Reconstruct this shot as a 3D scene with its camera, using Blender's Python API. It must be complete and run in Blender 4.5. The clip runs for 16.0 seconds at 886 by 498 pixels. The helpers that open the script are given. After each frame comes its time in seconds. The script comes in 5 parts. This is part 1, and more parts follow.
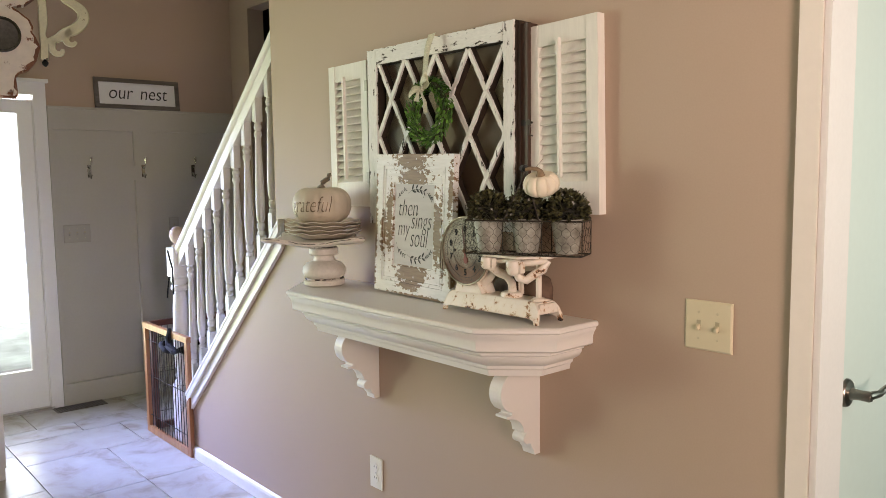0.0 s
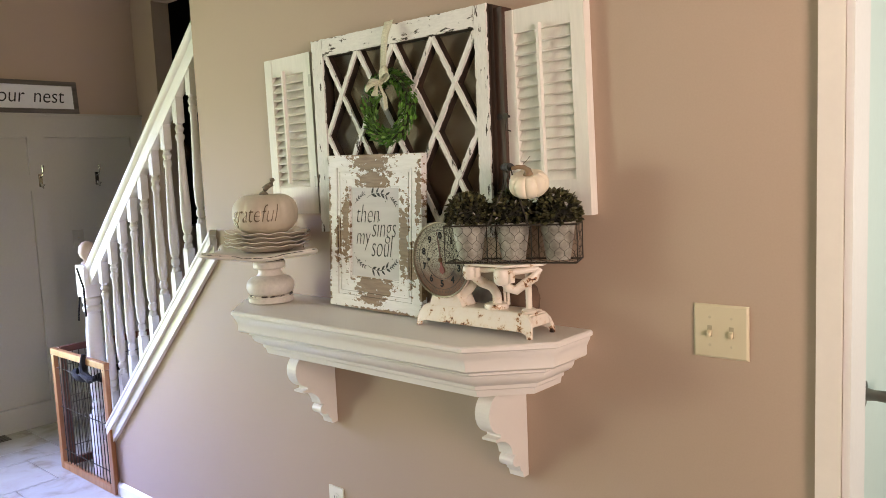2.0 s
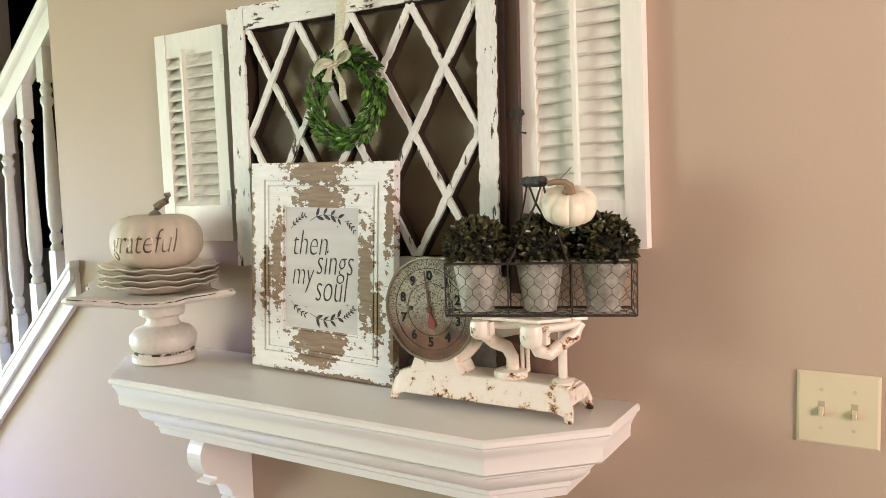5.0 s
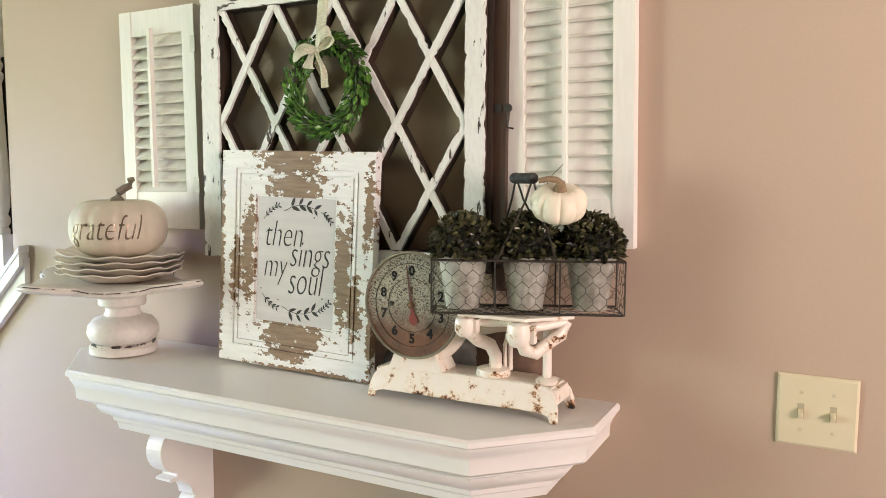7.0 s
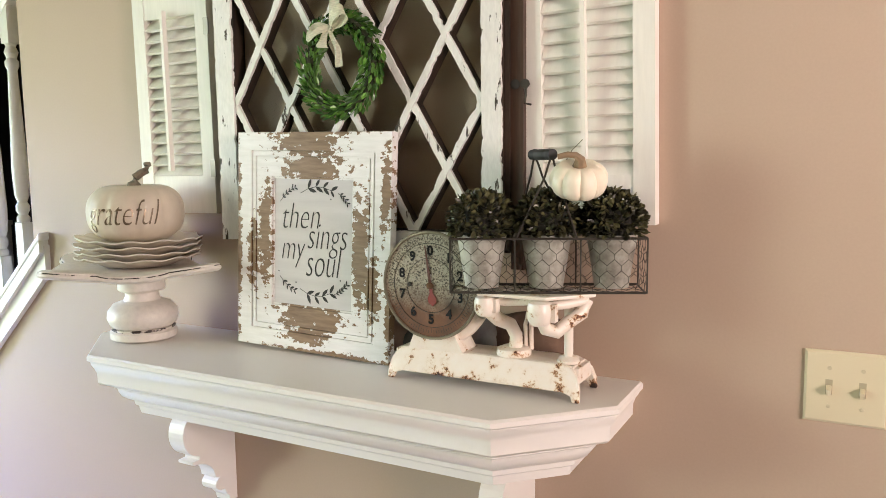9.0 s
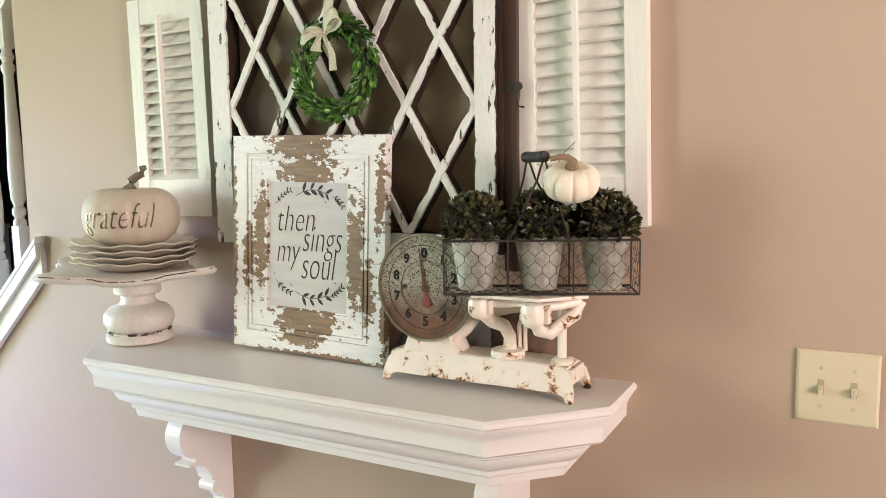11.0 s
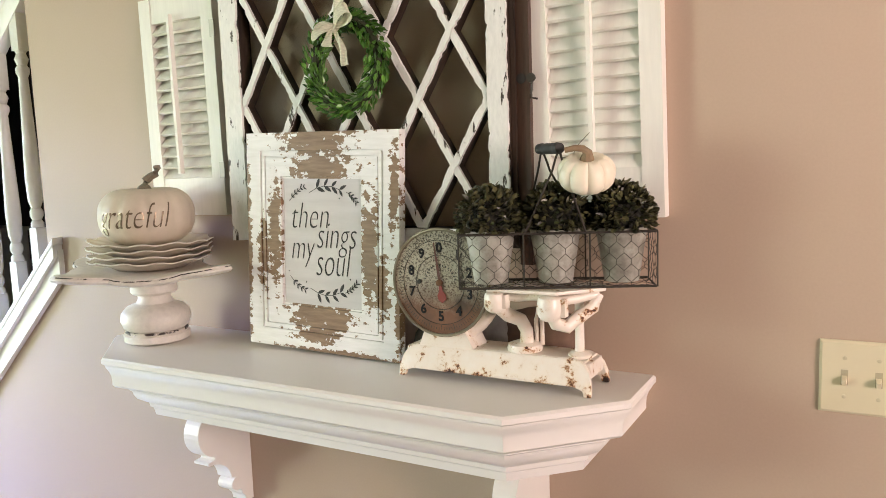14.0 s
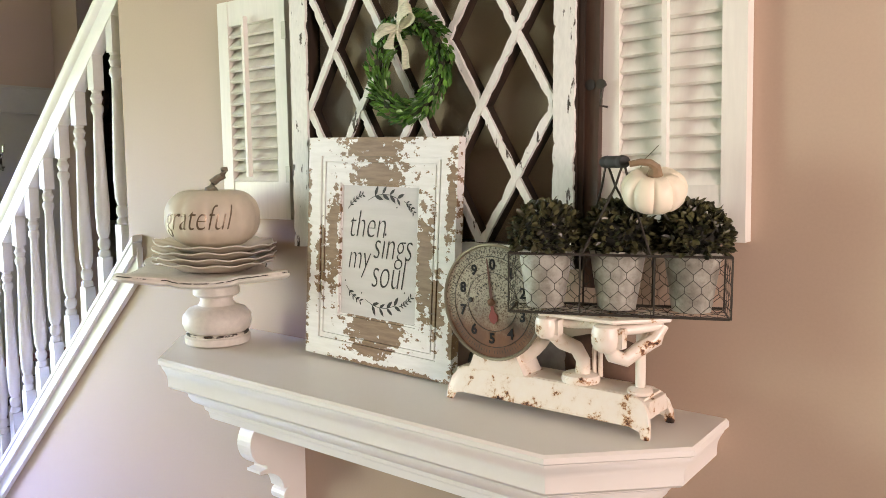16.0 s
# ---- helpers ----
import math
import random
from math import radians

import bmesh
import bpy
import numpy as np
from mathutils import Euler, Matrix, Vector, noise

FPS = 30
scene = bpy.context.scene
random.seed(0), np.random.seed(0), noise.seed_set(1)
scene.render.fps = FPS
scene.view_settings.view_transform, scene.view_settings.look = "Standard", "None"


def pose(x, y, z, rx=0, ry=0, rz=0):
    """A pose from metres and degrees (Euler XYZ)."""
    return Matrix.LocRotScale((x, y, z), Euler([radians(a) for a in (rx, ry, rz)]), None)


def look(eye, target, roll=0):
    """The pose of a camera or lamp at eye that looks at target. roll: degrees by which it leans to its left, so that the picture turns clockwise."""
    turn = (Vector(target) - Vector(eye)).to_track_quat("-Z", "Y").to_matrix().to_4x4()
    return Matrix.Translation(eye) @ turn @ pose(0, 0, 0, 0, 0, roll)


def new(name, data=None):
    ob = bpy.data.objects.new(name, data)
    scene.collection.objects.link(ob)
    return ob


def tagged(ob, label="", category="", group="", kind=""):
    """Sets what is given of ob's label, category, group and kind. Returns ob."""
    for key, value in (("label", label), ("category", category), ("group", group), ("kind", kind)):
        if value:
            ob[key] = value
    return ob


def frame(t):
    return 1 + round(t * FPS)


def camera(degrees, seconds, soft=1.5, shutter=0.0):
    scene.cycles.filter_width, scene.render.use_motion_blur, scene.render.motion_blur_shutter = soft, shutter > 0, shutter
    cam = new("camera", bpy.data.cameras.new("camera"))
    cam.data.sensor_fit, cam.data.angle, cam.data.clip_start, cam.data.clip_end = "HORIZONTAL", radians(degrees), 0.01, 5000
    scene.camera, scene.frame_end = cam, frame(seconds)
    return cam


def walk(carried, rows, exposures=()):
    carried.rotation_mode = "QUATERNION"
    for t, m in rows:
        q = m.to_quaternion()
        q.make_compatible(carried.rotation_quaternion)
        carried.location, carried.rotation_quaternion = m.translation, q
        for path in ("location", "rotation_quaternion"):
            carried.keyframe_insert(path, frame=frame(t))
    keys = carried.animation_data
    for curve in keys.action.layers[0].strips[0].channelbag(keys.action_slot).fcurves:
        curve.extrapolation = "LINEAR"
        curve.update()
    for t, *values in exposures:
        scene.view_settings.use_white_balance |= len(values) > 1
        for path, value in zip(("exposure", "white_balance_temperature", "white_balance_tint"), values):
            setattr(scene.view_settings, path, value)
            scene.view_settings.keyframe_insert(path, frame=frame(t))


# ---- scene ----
cam = camera(59.8, 16.0, soft=0.75)
PATH = [
    (0, (0.956, -1.59, 1.448), (-0.54, -0.277, 1.255), -0.7),
    (0.5, (0.867, -1.585, 1.462), (-0.606, -0.245, 1.282), -0.9),
    (1, (0.793, -1.587, 1.467), (-0.638, -0.198, 1.308), -1.3),
    (1.5, (0.748, -1.585, 1.464), (-0.639, -0.154, 1.292), -1.7),
    (2, (0.686, -1.571, 1.465), (-0.638, -0.088, 1.256), -2.5),
    (2.5, (0.617, -1.523, 1.449), (-0.676, -0.016, 1.212), -1.6),
    (3, (0.529, -1.416, 1.453), (-0.78, 0.08, 1.236), -0.1),
    (3.5, (0.464, -1.345, 1.447), (-0.857, 0.143, 1.247), 0.2),
    (4, (0.364, -1.315, 1.453), (-0.922, 0.206, 1.27), -0.0),
    (4.5, (0.214, -1.308, 1.461), (-0.903, 0.344, 1.296), -2.1),
    (7, (0.069, -1.32, 1.465), (-0.834, 0.454, 1.274), 0.3),
    (7.5, (0.061, -1.316, 1.461), (-0.837, 0.458, 1.24), 0.5),
    (8, (0.057, -1.312, 1.458), (-0.849, 0.454, 1.214), 0.4),
    (8.5, (0.055, -1.309, 1.452), (-0.869, 0.448, 1.207), -0.0),
    (9, (0.061, -1.307, 1.456), (-0.881, 0.442, 1.223), -0.7),
    (11.5, (0.071, -1.309, 1.458), (-0.865, 0.443, 1.23), -1.1),
    (12, (0.071, -1.309, 1.457), (-0.863, 0.444, 1.224), -1.6),
    (12.5, (0.069, -1.302, 1.457), (-0.874, 0.445, 1.22), -2.1),
    (13, (0.068, -1.294, 1.453), (-0.878, 0.451, 1.208), -2.1),
    (13.5, (0.064, -1.3, 1.454), (-0.892, 0.439, 1.204), -1.9),
    (14, (0.068, -1.299, 1.455), (-0.907, 0.431, 1.215), -2.0),
    (14.5, (0.08, -1.273, 1.456), (-0.94, 0.43, 1.216), -1.6),
    (15, (0.091, -1.21, 1.46), (-1.023, 0.436, 1.242), -0.7),
    (15.5, (0.099, -1.187, 1.457), (-1.082, 0.414, 1.25), -0.7),
    (16, (0.094, -1.178, 1.454), (-1.11, 0.405, 1.243), -0.3),
]
walk(cam, [(t, look(eye, target, roll)) for t, eye, target, roll in PATH],
     exposures=[(0.0, -0.45, 6650, 10), (2.5, -0.23, 6650, 10), (4.5, 0.04, 6400, 10), (7.0, 0.14, 6100, 10), (12.5, 0.14, 6150, 11), (16.0, 0.10, 6250, 12)])

# ---------------------------------------------------------------- world, lights
WALL_X0, WALL_X1 = -4.28, 2.6      # dining room and entry, along the display wall
ROOM_Y = -4.2                      # wall with the windows
CEIL = 2.9

world = bpy.data.worlds.new("sky")
scene.world = world
world.use_nodes = True
wn = world.node_tree.nodes
sky = wn.new("ShaderNodeTexSky")
sky.sky_type = "NISHITA"
sky.sun_disc = False
sky.sun_elevation, sky.sun_rotation = radians(40), radians(200)
world.node_tree.links.new(sky.outputs[0], wn["Background"].inputs[0])
wn["Background"].inputs[1].default_value = 0.12


def window_light(name, place, target, sx, sy, power, colour, spread=180):
    lamp = bpy.data.lights.new(name, "AREA")
    lamp.shape, lamp.size, lamp.size_y = "RECTANGLE", sx, sy
    lamp.energy, lamp.color, lamp.spread = power, colour, radians(spread)
    ob = new(name, lamp)
    ob.matrix_world = look(place, target)
    return ob


window_light("daylight_dining", (WALL_X0 + 0.05, -2.65, 1.5), (0, -2.2, 1.5), 1.0, 1.3, 84, (0.86, 1.0, 0.70))
window_light("daylight_side", (WALL_X1 - 0.05, -1.55, 1.65), (0.7, 0.0, 1.85), 1.0, 1.2, 47, (1.0, 0.775, 0.68), 110)
# the entry door's pane: sky light falling in, and green light thrown up from the garden
window_light("daylight_door", (WALL_X0 + 0.06, -0.78, 1.35), (-2.2, 0.15, -0.1), 0.7, 0.9, 36, (0.36, 0.44, 1.0), 72)
window_light("daylight_garden", (WALL_X0 + 0.06, -0.78, 0.62), (-1.7, 0.0, 2.1), 0.7, 0.6, 9, (0.86, 1.0, 0.50), 95)
# added lamp for the hall: its window is assumed, unseen and not built
window_light("added_hall_light", (1.55, 1.2, 1.5), (0.3, 0.9, 1.2), 0.9, 1.2, 17, (0.80, 1.0, 0.95))

# ---------------------------------------------------------------- materials


def tree(name):
    m = bpy.data.materials.new(name)
    m.use_nodes = True
    t = m.node_tree
    return m, t, t.nodes["Principled BSDF"]


def noise_node(t, scale, detail=4.0, rough=0.6, stretch=None):
    co = t.nodes.new("ShaderNodeTexCoord")
    n = t.nodes.new("ShaderNodeTexNoise")
    n.inputs["Scale"].default_value = scale
    n.inputs["Detail"].default_value = detail
    n.inputs["Roughness"].default_value = rough
    if stretch:
        mp = t.nodes.new("ShaderNodeMapping")
        mp.inputs["Scale"].default_value = stretch
        t.links.new(co.outputs["Object"], mp.inputs[0])
        t.links.new(mp.outputs[0], n.inputs[0])
    else:
        t.links.new(co.outputs["Object"], n.inputs[0])
    return n


def ramp(t, src, stops):
    r = t.nodes.new("ShaderNodeValToRGB")
    e = r.color_ramp.elements
    while len(e) < len(stops):
        e.new(0.5)
    for k, (p, c) in zip(e, stops):
        k.position = p
        k.color = (*c, 1) if len(c) == 3 else c
    t.links.new(src, r.inputs[0])
    return r


def bump(t, p, src, strength, dist=0.002):
    b = t.nodes.new("ShaderNodeBump")
    b.inputs["Strength"].default_value = strength
    b.inputs["Distance"].default_value = dist
    t.links.new(src, b.inputs["Height"])
    if p.inputs["Normal"].is_linked:
        t.links.new(p.inputs["Normal"].links[0].from_socket, b.inputs["Normal"])
    t.links.new(b.outputs[0], p.inputs["Normal"])


def mix(t, fac, a, b):
    m = t.nodes.new("ShaderNodeMix")
    m.data_type = "RGBA"
    for sock, v in ((m.inputs[0], fac), (m.inputs[6], a), (m.inputs[7], b)):
        if isinstance(v, (tuple, list)):
            sock.default_value = (*v, 1)
        elif isinstance(v, (int, float)):
            sock.default_value = v
        else:
            t.links.new(v, sock)
    return m.outputs[2]


def plain(name, colour, rough=0.5, metal=0.0, vary=0.12, scale=30.0, relief=0.1, dist=0.001, stretch=None, big=3.0):
    """A plain surface: colour that wanders at a coarse and a fine scale, and fine relief."""
    m, t, p = tree(name)
    fine = noise_node(t, scale, 5, 0.6, stretch)
    coarse = noise_node(t, big, 3, 0.5)
    lo = tuple(c * (1 - vary) for c in colour)
    hi = tuple(min(1, c * (1 + vary * 0.6)) for c in colour)
    c1 = ramp(t, fine.outputs[0], [(0.3, lo), (0.7, hi)])
    c2 = ramp(t, coarse.outputs[0], [(0.3, lo), (0.7, hi)])
    t.links.new(mix(t, 0.5, c1.outputs[0], c2.outputs[0]), p.inputs["Base Color"])
    p.inputs["Roughness"].default_value = rough
    p.inputs["Metallic"].default_value = metal
    bump(t, p, fine.outputs[0], relief, dist)
    return m


def chippy(name, paint, under, amount=0.5, scale=22.0, rough=0.55, edge=0.03, stretch=None, under2=None):
    """Old paint flaked off in sharp-edged patches down to what lies under it."""
    m, t, p = tree(name)
    n = noise_node(t, scale, 6, 0.62, stretch)
    mask = ramp(t, n.outputs[0], [(amount, (0, 0, 0)), (amount + edge, (1, 1, 1))])
    tone = noise_node(t, scale * 3, 4, 0.6, stretch)
    pa = ramp(t, tone.outputs[0], [(0.25, tuple(c * 0.86 for c in paint)), (0.7, paint)])
    un = ramp(t, tone.outputs[0], [(0.3, under2 or tuple(c * 0.5 for c in under)), (0.7, under)])
    t.links.new(mix(t, mask.outputs[0], un.outputs[0], pa.outputs[0]), p.inputs["Base Color"])
    p.inputs["Roughness"].default_value = rough
    bump(t, p, mask.outputs[0], 0.35, 0.0015)
    bump(t, p, tone.outputs[0], 0.15, 0.001)
    return m


def wood(name, dark, light, scale=12.0, rough=0.45, stretch=(6, 6, 0.5), relief=0.15):
    m, t, p = tree(name)
    n = noise_node(t, scale, 8, 0.65, stretch)
    c = ramp(t, n.outputs[0], [(0.3, dark), (0.7, light)])
    t.links.new(c.outputs[0], p.inputs["Base Color"])
    p.inputs["Roughness"].default_value = rough
    bump(t, p, n.outputs[0], relief, 0.001)
    return m


M_WALL = plain("taupe_wall_paint", (0.465, 0.350, 0.262), 0.62, vary=0.05, scale=220, relief=0.12, dist=0.0006, big=1.2)
M_TRIM = plain("white_trim_paint", (0.80, 0.78, 0.75), 0.38, vary=0.04, scale=90, relief=0.06)
# white trim again, greyed: the balusters' shade is put into this colour
M_BALUSTER = plain("shaded_white_baluster_paint", (0.64, 0.62, 0.59), 0.42, vary=0.08, scale=60, relief=0.08)
M_SHELF = plain("cream_shelf_paint", (0.80, 0.765, 0.715), 0.36, vary=0.015, scale=60, relief=0.03)
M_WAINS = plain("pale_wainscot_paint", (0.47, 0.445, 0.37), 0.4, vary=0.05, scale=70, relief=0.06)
M_CEIL = plain("white_ceiling", (0.56, 0.55, 0.525), 0.8, vary=0.04, scale=120, relief=0.3)
M_SHUT = plain("aged_white_shutter_paint", (0.78, 0.75, 0.68), 0.5, vary=0.10, scale=25, relief=0.15, stretch=(4, 4, 0.5))
M_SASH = chippy("flaking_white_sash_paint", (0.80, 0.78, 0.74), (0.075, 0.052, 0.036), 0.355, 60, 0.6, 0.03, (1.0, 1.0, 0.30), (0.03, 0.024, 0.02))
M_SASHX = chippy("flaking_white_rail_paint", (0.80, 0.78, 0.74), (0.075, 0.052, 0.036), 0.355, 60, 0.6, 0.03, (0.30, 1.0, 1.0), (0.03, 0.024, 0.02))
M_DARKWOOD = wood("dark_weathered_wood", (0.010, 0.008, 0.006), (0.05, 0.028, 0.017), 8, 0.5)
M_REDWOOD = wood("red_brown_bare_wood", (0.022, 0.011, 0.007), (0.095, 0.048, 0.029), 9, 0.42, (7, 7, 0.4), 0.3)
M_SWITCH = plain("ivory_plastic", (0.64, 0.56, 0.385), 0.32, vary=0.02, scale=50, relief=0.02)
M_OUTLET = plain("white_plastic", (0.78, 0.75, 0.66), 0.32, vary=0.02, scale=50, relief=0.02)
M_SLOT = plain("dark_slot", (0.03, 0.028, 0.025), 0.6)
M_NICKEL = plain("brushed_nickel", (0.55, 0.52, 0.48), 0.28, 1.0, 0.05, 60)
M_CHROME = plain("worn_chrome", (0.50, 0.48, 0.45), 0.14, 1.0, 0.05, 60)
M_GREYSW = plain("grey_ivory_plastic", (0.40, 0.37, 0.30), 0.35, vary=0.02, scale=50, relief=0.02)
M_IRON = plain("dark_iron_wire", (0.065, 0.055, 0.046), 0.55, 0.6, 0.3, 80)
M_BLACK = plain("black_strap", (0.008, 0.008, 0.010), 0.95)
M_DOOR = plain("door_paint", (0.66, 0.77, 0.72), 0.35, vary=0.03, scale=40, relief=0.05)


def tile_material():
    m, t, p = tree("cream_stone_tile")
    f = noise_node(t, 40.0, 6, 0.6)
    info = t.nodes.new("ShaderNodeObjectInfo")
    info0 = t.nodes.new("ShaderNodeObjectInfo")
    n = noise_node(t, 5.5, 7, 0.58)
    ma = t.nodes.new("ShaderNodeVectorMath")
    ma.operation = "MULTIPLY_ADD"
    ma.inputs[1].default_value = (9.0, 6.0, 13.0)
    t.links.new(info0.outputs["Random"], ma.inputs[0])
    t.links.new(n.inputs[0].links[0].from_socket, ma.inputs[2])
    t.links.new(ma.outputs[0], n.inputs[0])
    n.inputs["Distortion"].default_value = 0.5
    c = ramp(t, n.outputs[0], [(0.30, (0.30, 0.255, 0.21)), (0.41, (0.41, 0.38, 0.34)), (0.5, (0.47, 0.45, 0.425)), (0.75, (0.52, 0.505, 0.49))])
    r = ramp(t, info.outputs["Random"], [(0.0, (0.88, 0.87, 0.85)), (1.0, (1.0, 1.0, 1.0))])
    mul = t.nodes.new("ShaderNodeMix")
    mul.data_type, mul.blend_type = "RGBA", "MULTIPLY"
    mul.inputs[0].default_value = 1.0
    t.links.new(c.outputs[0], mul.inputs[6])
    t.links.new(r.outputs[0], mul.inputs[7])
    t.links.new(mul.outputs[2], p.inputs["Base Color"])
    p.inputs["Roughness"].default_value = 0.24
    bump(t, p, f.outputs[0], 0.03, 0.0005)
    return m


M_TILE = tile_material()
M_GROUT = plain("grey_grout", (0.20, 0.185, 0.17), 0.9, vary=0.15, scale=120, relief=0.3)


def glass_material(name, tint, rough=0.03, fac=0.9):
    m, t, p = tree(name)
    t.nodes.remove(p)
    out = t.nodes["Material Output"]
    tr = t.nodes.new("ShaderNodeBsdfTransparent")
    tr.inputs[0].default_value = (*tint, 1)
    gl = t.nodes.new("ShaderNodeBsdfGlossy")
    gl.inputs["Roughness"].default_value = rough
    fr = t.nodes.new("ShaderNodeFresnel")
    fr.inputs[0].default_value = 1.45 if rough < 0.2 else 1.16
    mx = t.nodes.new("ShaderNodeMixShader")
    t.links.new(fr.outputs[0], mx.inputs[0])
    t.links.new(tr.outputs[0], mx.inputs[1])
    t.links.new(gl.outputs[0], mx.inputs[2])
    t.links.new(mx.outputs[0], out.inputs[0])
    return m


M_PANE = glass_material("old_dusty_pane", (0.93, 0.925, 0.90), 0.5)
M_CLEAR = glass_material("clear_pane", (0.97, 0.98, 0.98))


def glow_material(name, colour, strength):
    m, t, p = tree(name)
    p.inputs["Base Color"].default_value = (*colour, 1)
    p.inputs["Emission Color"].default_value = (*colour, 1)
    p.inputs["Emission Strength"].default_value = strength
    return m


# ---------------------------------------------------------------- mesh helpers


def part(name, bm, material, parent=None, label="", smooth=False, bevel=0.0):
    """One mesh object out of a bmesh, under a thing or a part."""
    if bevel:
        es = [e for e in bm.edges if len(e.link_faces) == 2 and e.calc_face_angle(0) > 0.6]
        bmesh.ops.bevel(bm, geom=es, offset=bevel, segments=2, affect="EDGES", profile=0.7)
    bmesh.ops.recalc_face_normals(bm, faces=bm.faces)
    me = bpy.data.meshes.new(name)
    bm.to_mesh(me)
    bm.free()
    me.materials.append(material)
    if smooth:
        me.polygons.foreach_set("use_smooth", [True] * len(me.polygons))
        me.set_sharp_from_angle(angle=radians(40))
    ob = new(name, me)
    if parent:
        ob.parent = parent
    if label:
        tagged(ob, label)
    return ob


def thing(name, label, category, m=None, group="", kind=""):
    e = new(name)
    e.empty_display_size = 0.05
    if m is not None:
        e.matrix_basis = m
    return tagged(e, label, category, group, kind)


def cuboid(bm, x0, x1, y0, y1, z0, z1, m=None):
    vs = [bm.verts.new((x, y, z)) for x in (x0, x1) for y in (y0, y1) for z in (z0, z1)]
    for f in ((0, 1, 3, 2), (4, 6, 7, 5), (0, 4, 5, 1), (2, 3, 7, 6), (0, 2, 6, 4), (1, 5, 7, 3)):
        bm.faces.new([vs[k] for k in f])
    if m is not None:
        bmesh.ops.transform(bm, matrix=m, verts=vs)
    return vs


def box(x0, x1, y0, y1, z0, z1):
    bm = bmesh.new()
    cuboid(bm, x0, x1, y0, y1, z0, z1)
    return bm


def lathe(profile, n=28, bm=None, m=None, wobble=None):
    """Turned form from (radius, height) pairs, closed at the ends."""
    bm = bm or bmesh.new()
    rings = []
    for r, z in profile:
        ring = []
        for k in range(n):
            a = 2 * math.pi * k / n
            rr = r * (wobble(a, z) if wobble else 1)
            ring.append(bm.verts.new((rr * math.cos(a), rr * math.sin(a), z)))
        rings.append(ring)
    for a, b in zip(rings, rings[1:]):
        for k in range(n):
            bm.faces.new((a[k], a[(k + 1) % n], b[(k + 1) % n], b[k]))
    bm.faces.new(rings[0][::-1])
    bm.faces.new(rings[-1])
    if m is not None:
        bmesh.ops.transform(bm, matrix=m, verts=[v for r in rings for v in r])
    return bm


def tube(points, radius, n=6, bm=None, radii=None):
    """A round bar along a line of points."""
    bm = bm or bmesh.new()
    pts = [Vector(p) for p in points]
    rings = []
    up = Vector((0.31, 0.17, 0.93))
    for i, p in enumerate(pts):
        d = (pts[min(i + 1, len(pts) - 1)] - pts[max(i - 1, 0)]).normalized()
        if abs(d.dot(up)) > 0.97:
            up = Vector((1, 0.2, 0))
        u = d.cross(up).normalized()
        w = d.cross(u)
        r = radii[i] if radii else radius
        rings.append([bm.verts.new(p + (u * math.cos(2 * math.pi * k / n) + w * math.sin(2 * math.pi * k / n)) * r) for k in range(n)])
    for a, b in zip(rings, rings[1:]):
        for k in range(n):
            bm.faces.new((a[k], a[(k + 1) % n], b[(k + 1) % n], b[k]))
    bm.faces.new(rings[0][::-1])
    bm.faces.new(rings[-1])
    return bm


def prism(outline, depth, axis="y", bm=None):
    """An outline in a plane pushed along an axis by depth: 'y' takes (x, z), 'x' takes (y, z), 'z' takes (x, y)."""
    bm = bm or bmesh.new()

    def at(p, d):
        return {"y": (p[0], d, p[1]), "x": (d, p[0], p[1]), "z": (p[0], p[1], d)}[axis]
    a = [bm.verts.new(at(p, 0)) for p in outline]
    b = [bm.verts.new(at(p, depth)) for p in outline]
    n = len(outline)
    bm.faces.new(a)
    bm.faces.new(b[::-1])
    for k in range(n):
        bm.faces.new((a[k], b[k], b[(k + 1) % n], a[(k + 1) % n]))
    return bm


def lettering(body, size, shear=0.0, depth=0.0008, width=1.0, bold=0.0):
    """Raised letters in the x-z plane, centred, facing -y."""
    cu = bpy.data.curves.new("letters", "FONT")
    cu.body, cu.size, cu.shear, cu.extrude, cu.offset = body, size, shear, depth, bold
    cu.align_x, cu.align_y = "CENTER", "CENTER"
    cu.resolution_u = 4
    ob = bpy.data.objects.new("letters", cu)
    scene.collection.objects.link(ob)
    dg = bpy.context.evaluated_depsgraph_get()
    me = bpy.data.meshes.new_from_object(ob.evaluated_get(dg))
    bm = bmesh.new()
    bm.from_mesh(me)
    bpy.data.objects.remove(ob)
    bpy.data.curves.remove(cu)
    bpy.data.meshes.remove(me)
    bmesh.ops.transform(bm, matrix=pose(0, 0, 0, 90) @ Matrix.Diagonal((width, 1, 1, 1)), verts=bm.verts)
    return bm


def leaf(bm, m, length, width):
    """A small folded oval leaf along local x."""
    c = [(0, 0, 0), (0.35 * length, width * 0.5, 0.12 * width), (0.75 * length, width * 0.38, 0.05 * width), (length, 0, -0.1 * width),
         (0.75 * length, -width * 0.38, 0.05 * width), (0.35 * length, -width * 0.5, 0.12 * width), (0.5 * length, 0, -0.1 * width)]
    v = [bm.verts.new(m @ Vector(p)) for p in c]
    for a, b in ((0, 1), (1, 2), (2, 3), (3, 4), (4, 5), (5, 0)):
        bm.faces.new((v[a], v[b], v[6]))


# ---------------------------------------------------------------- structure
WALL_END, CORNER = -1.905, 0.251      # display wall from the stair's open side to the doorway
T = 0.115


def skirt_top(x):
    return 1.153 + 0.918 * (x + 1.948)


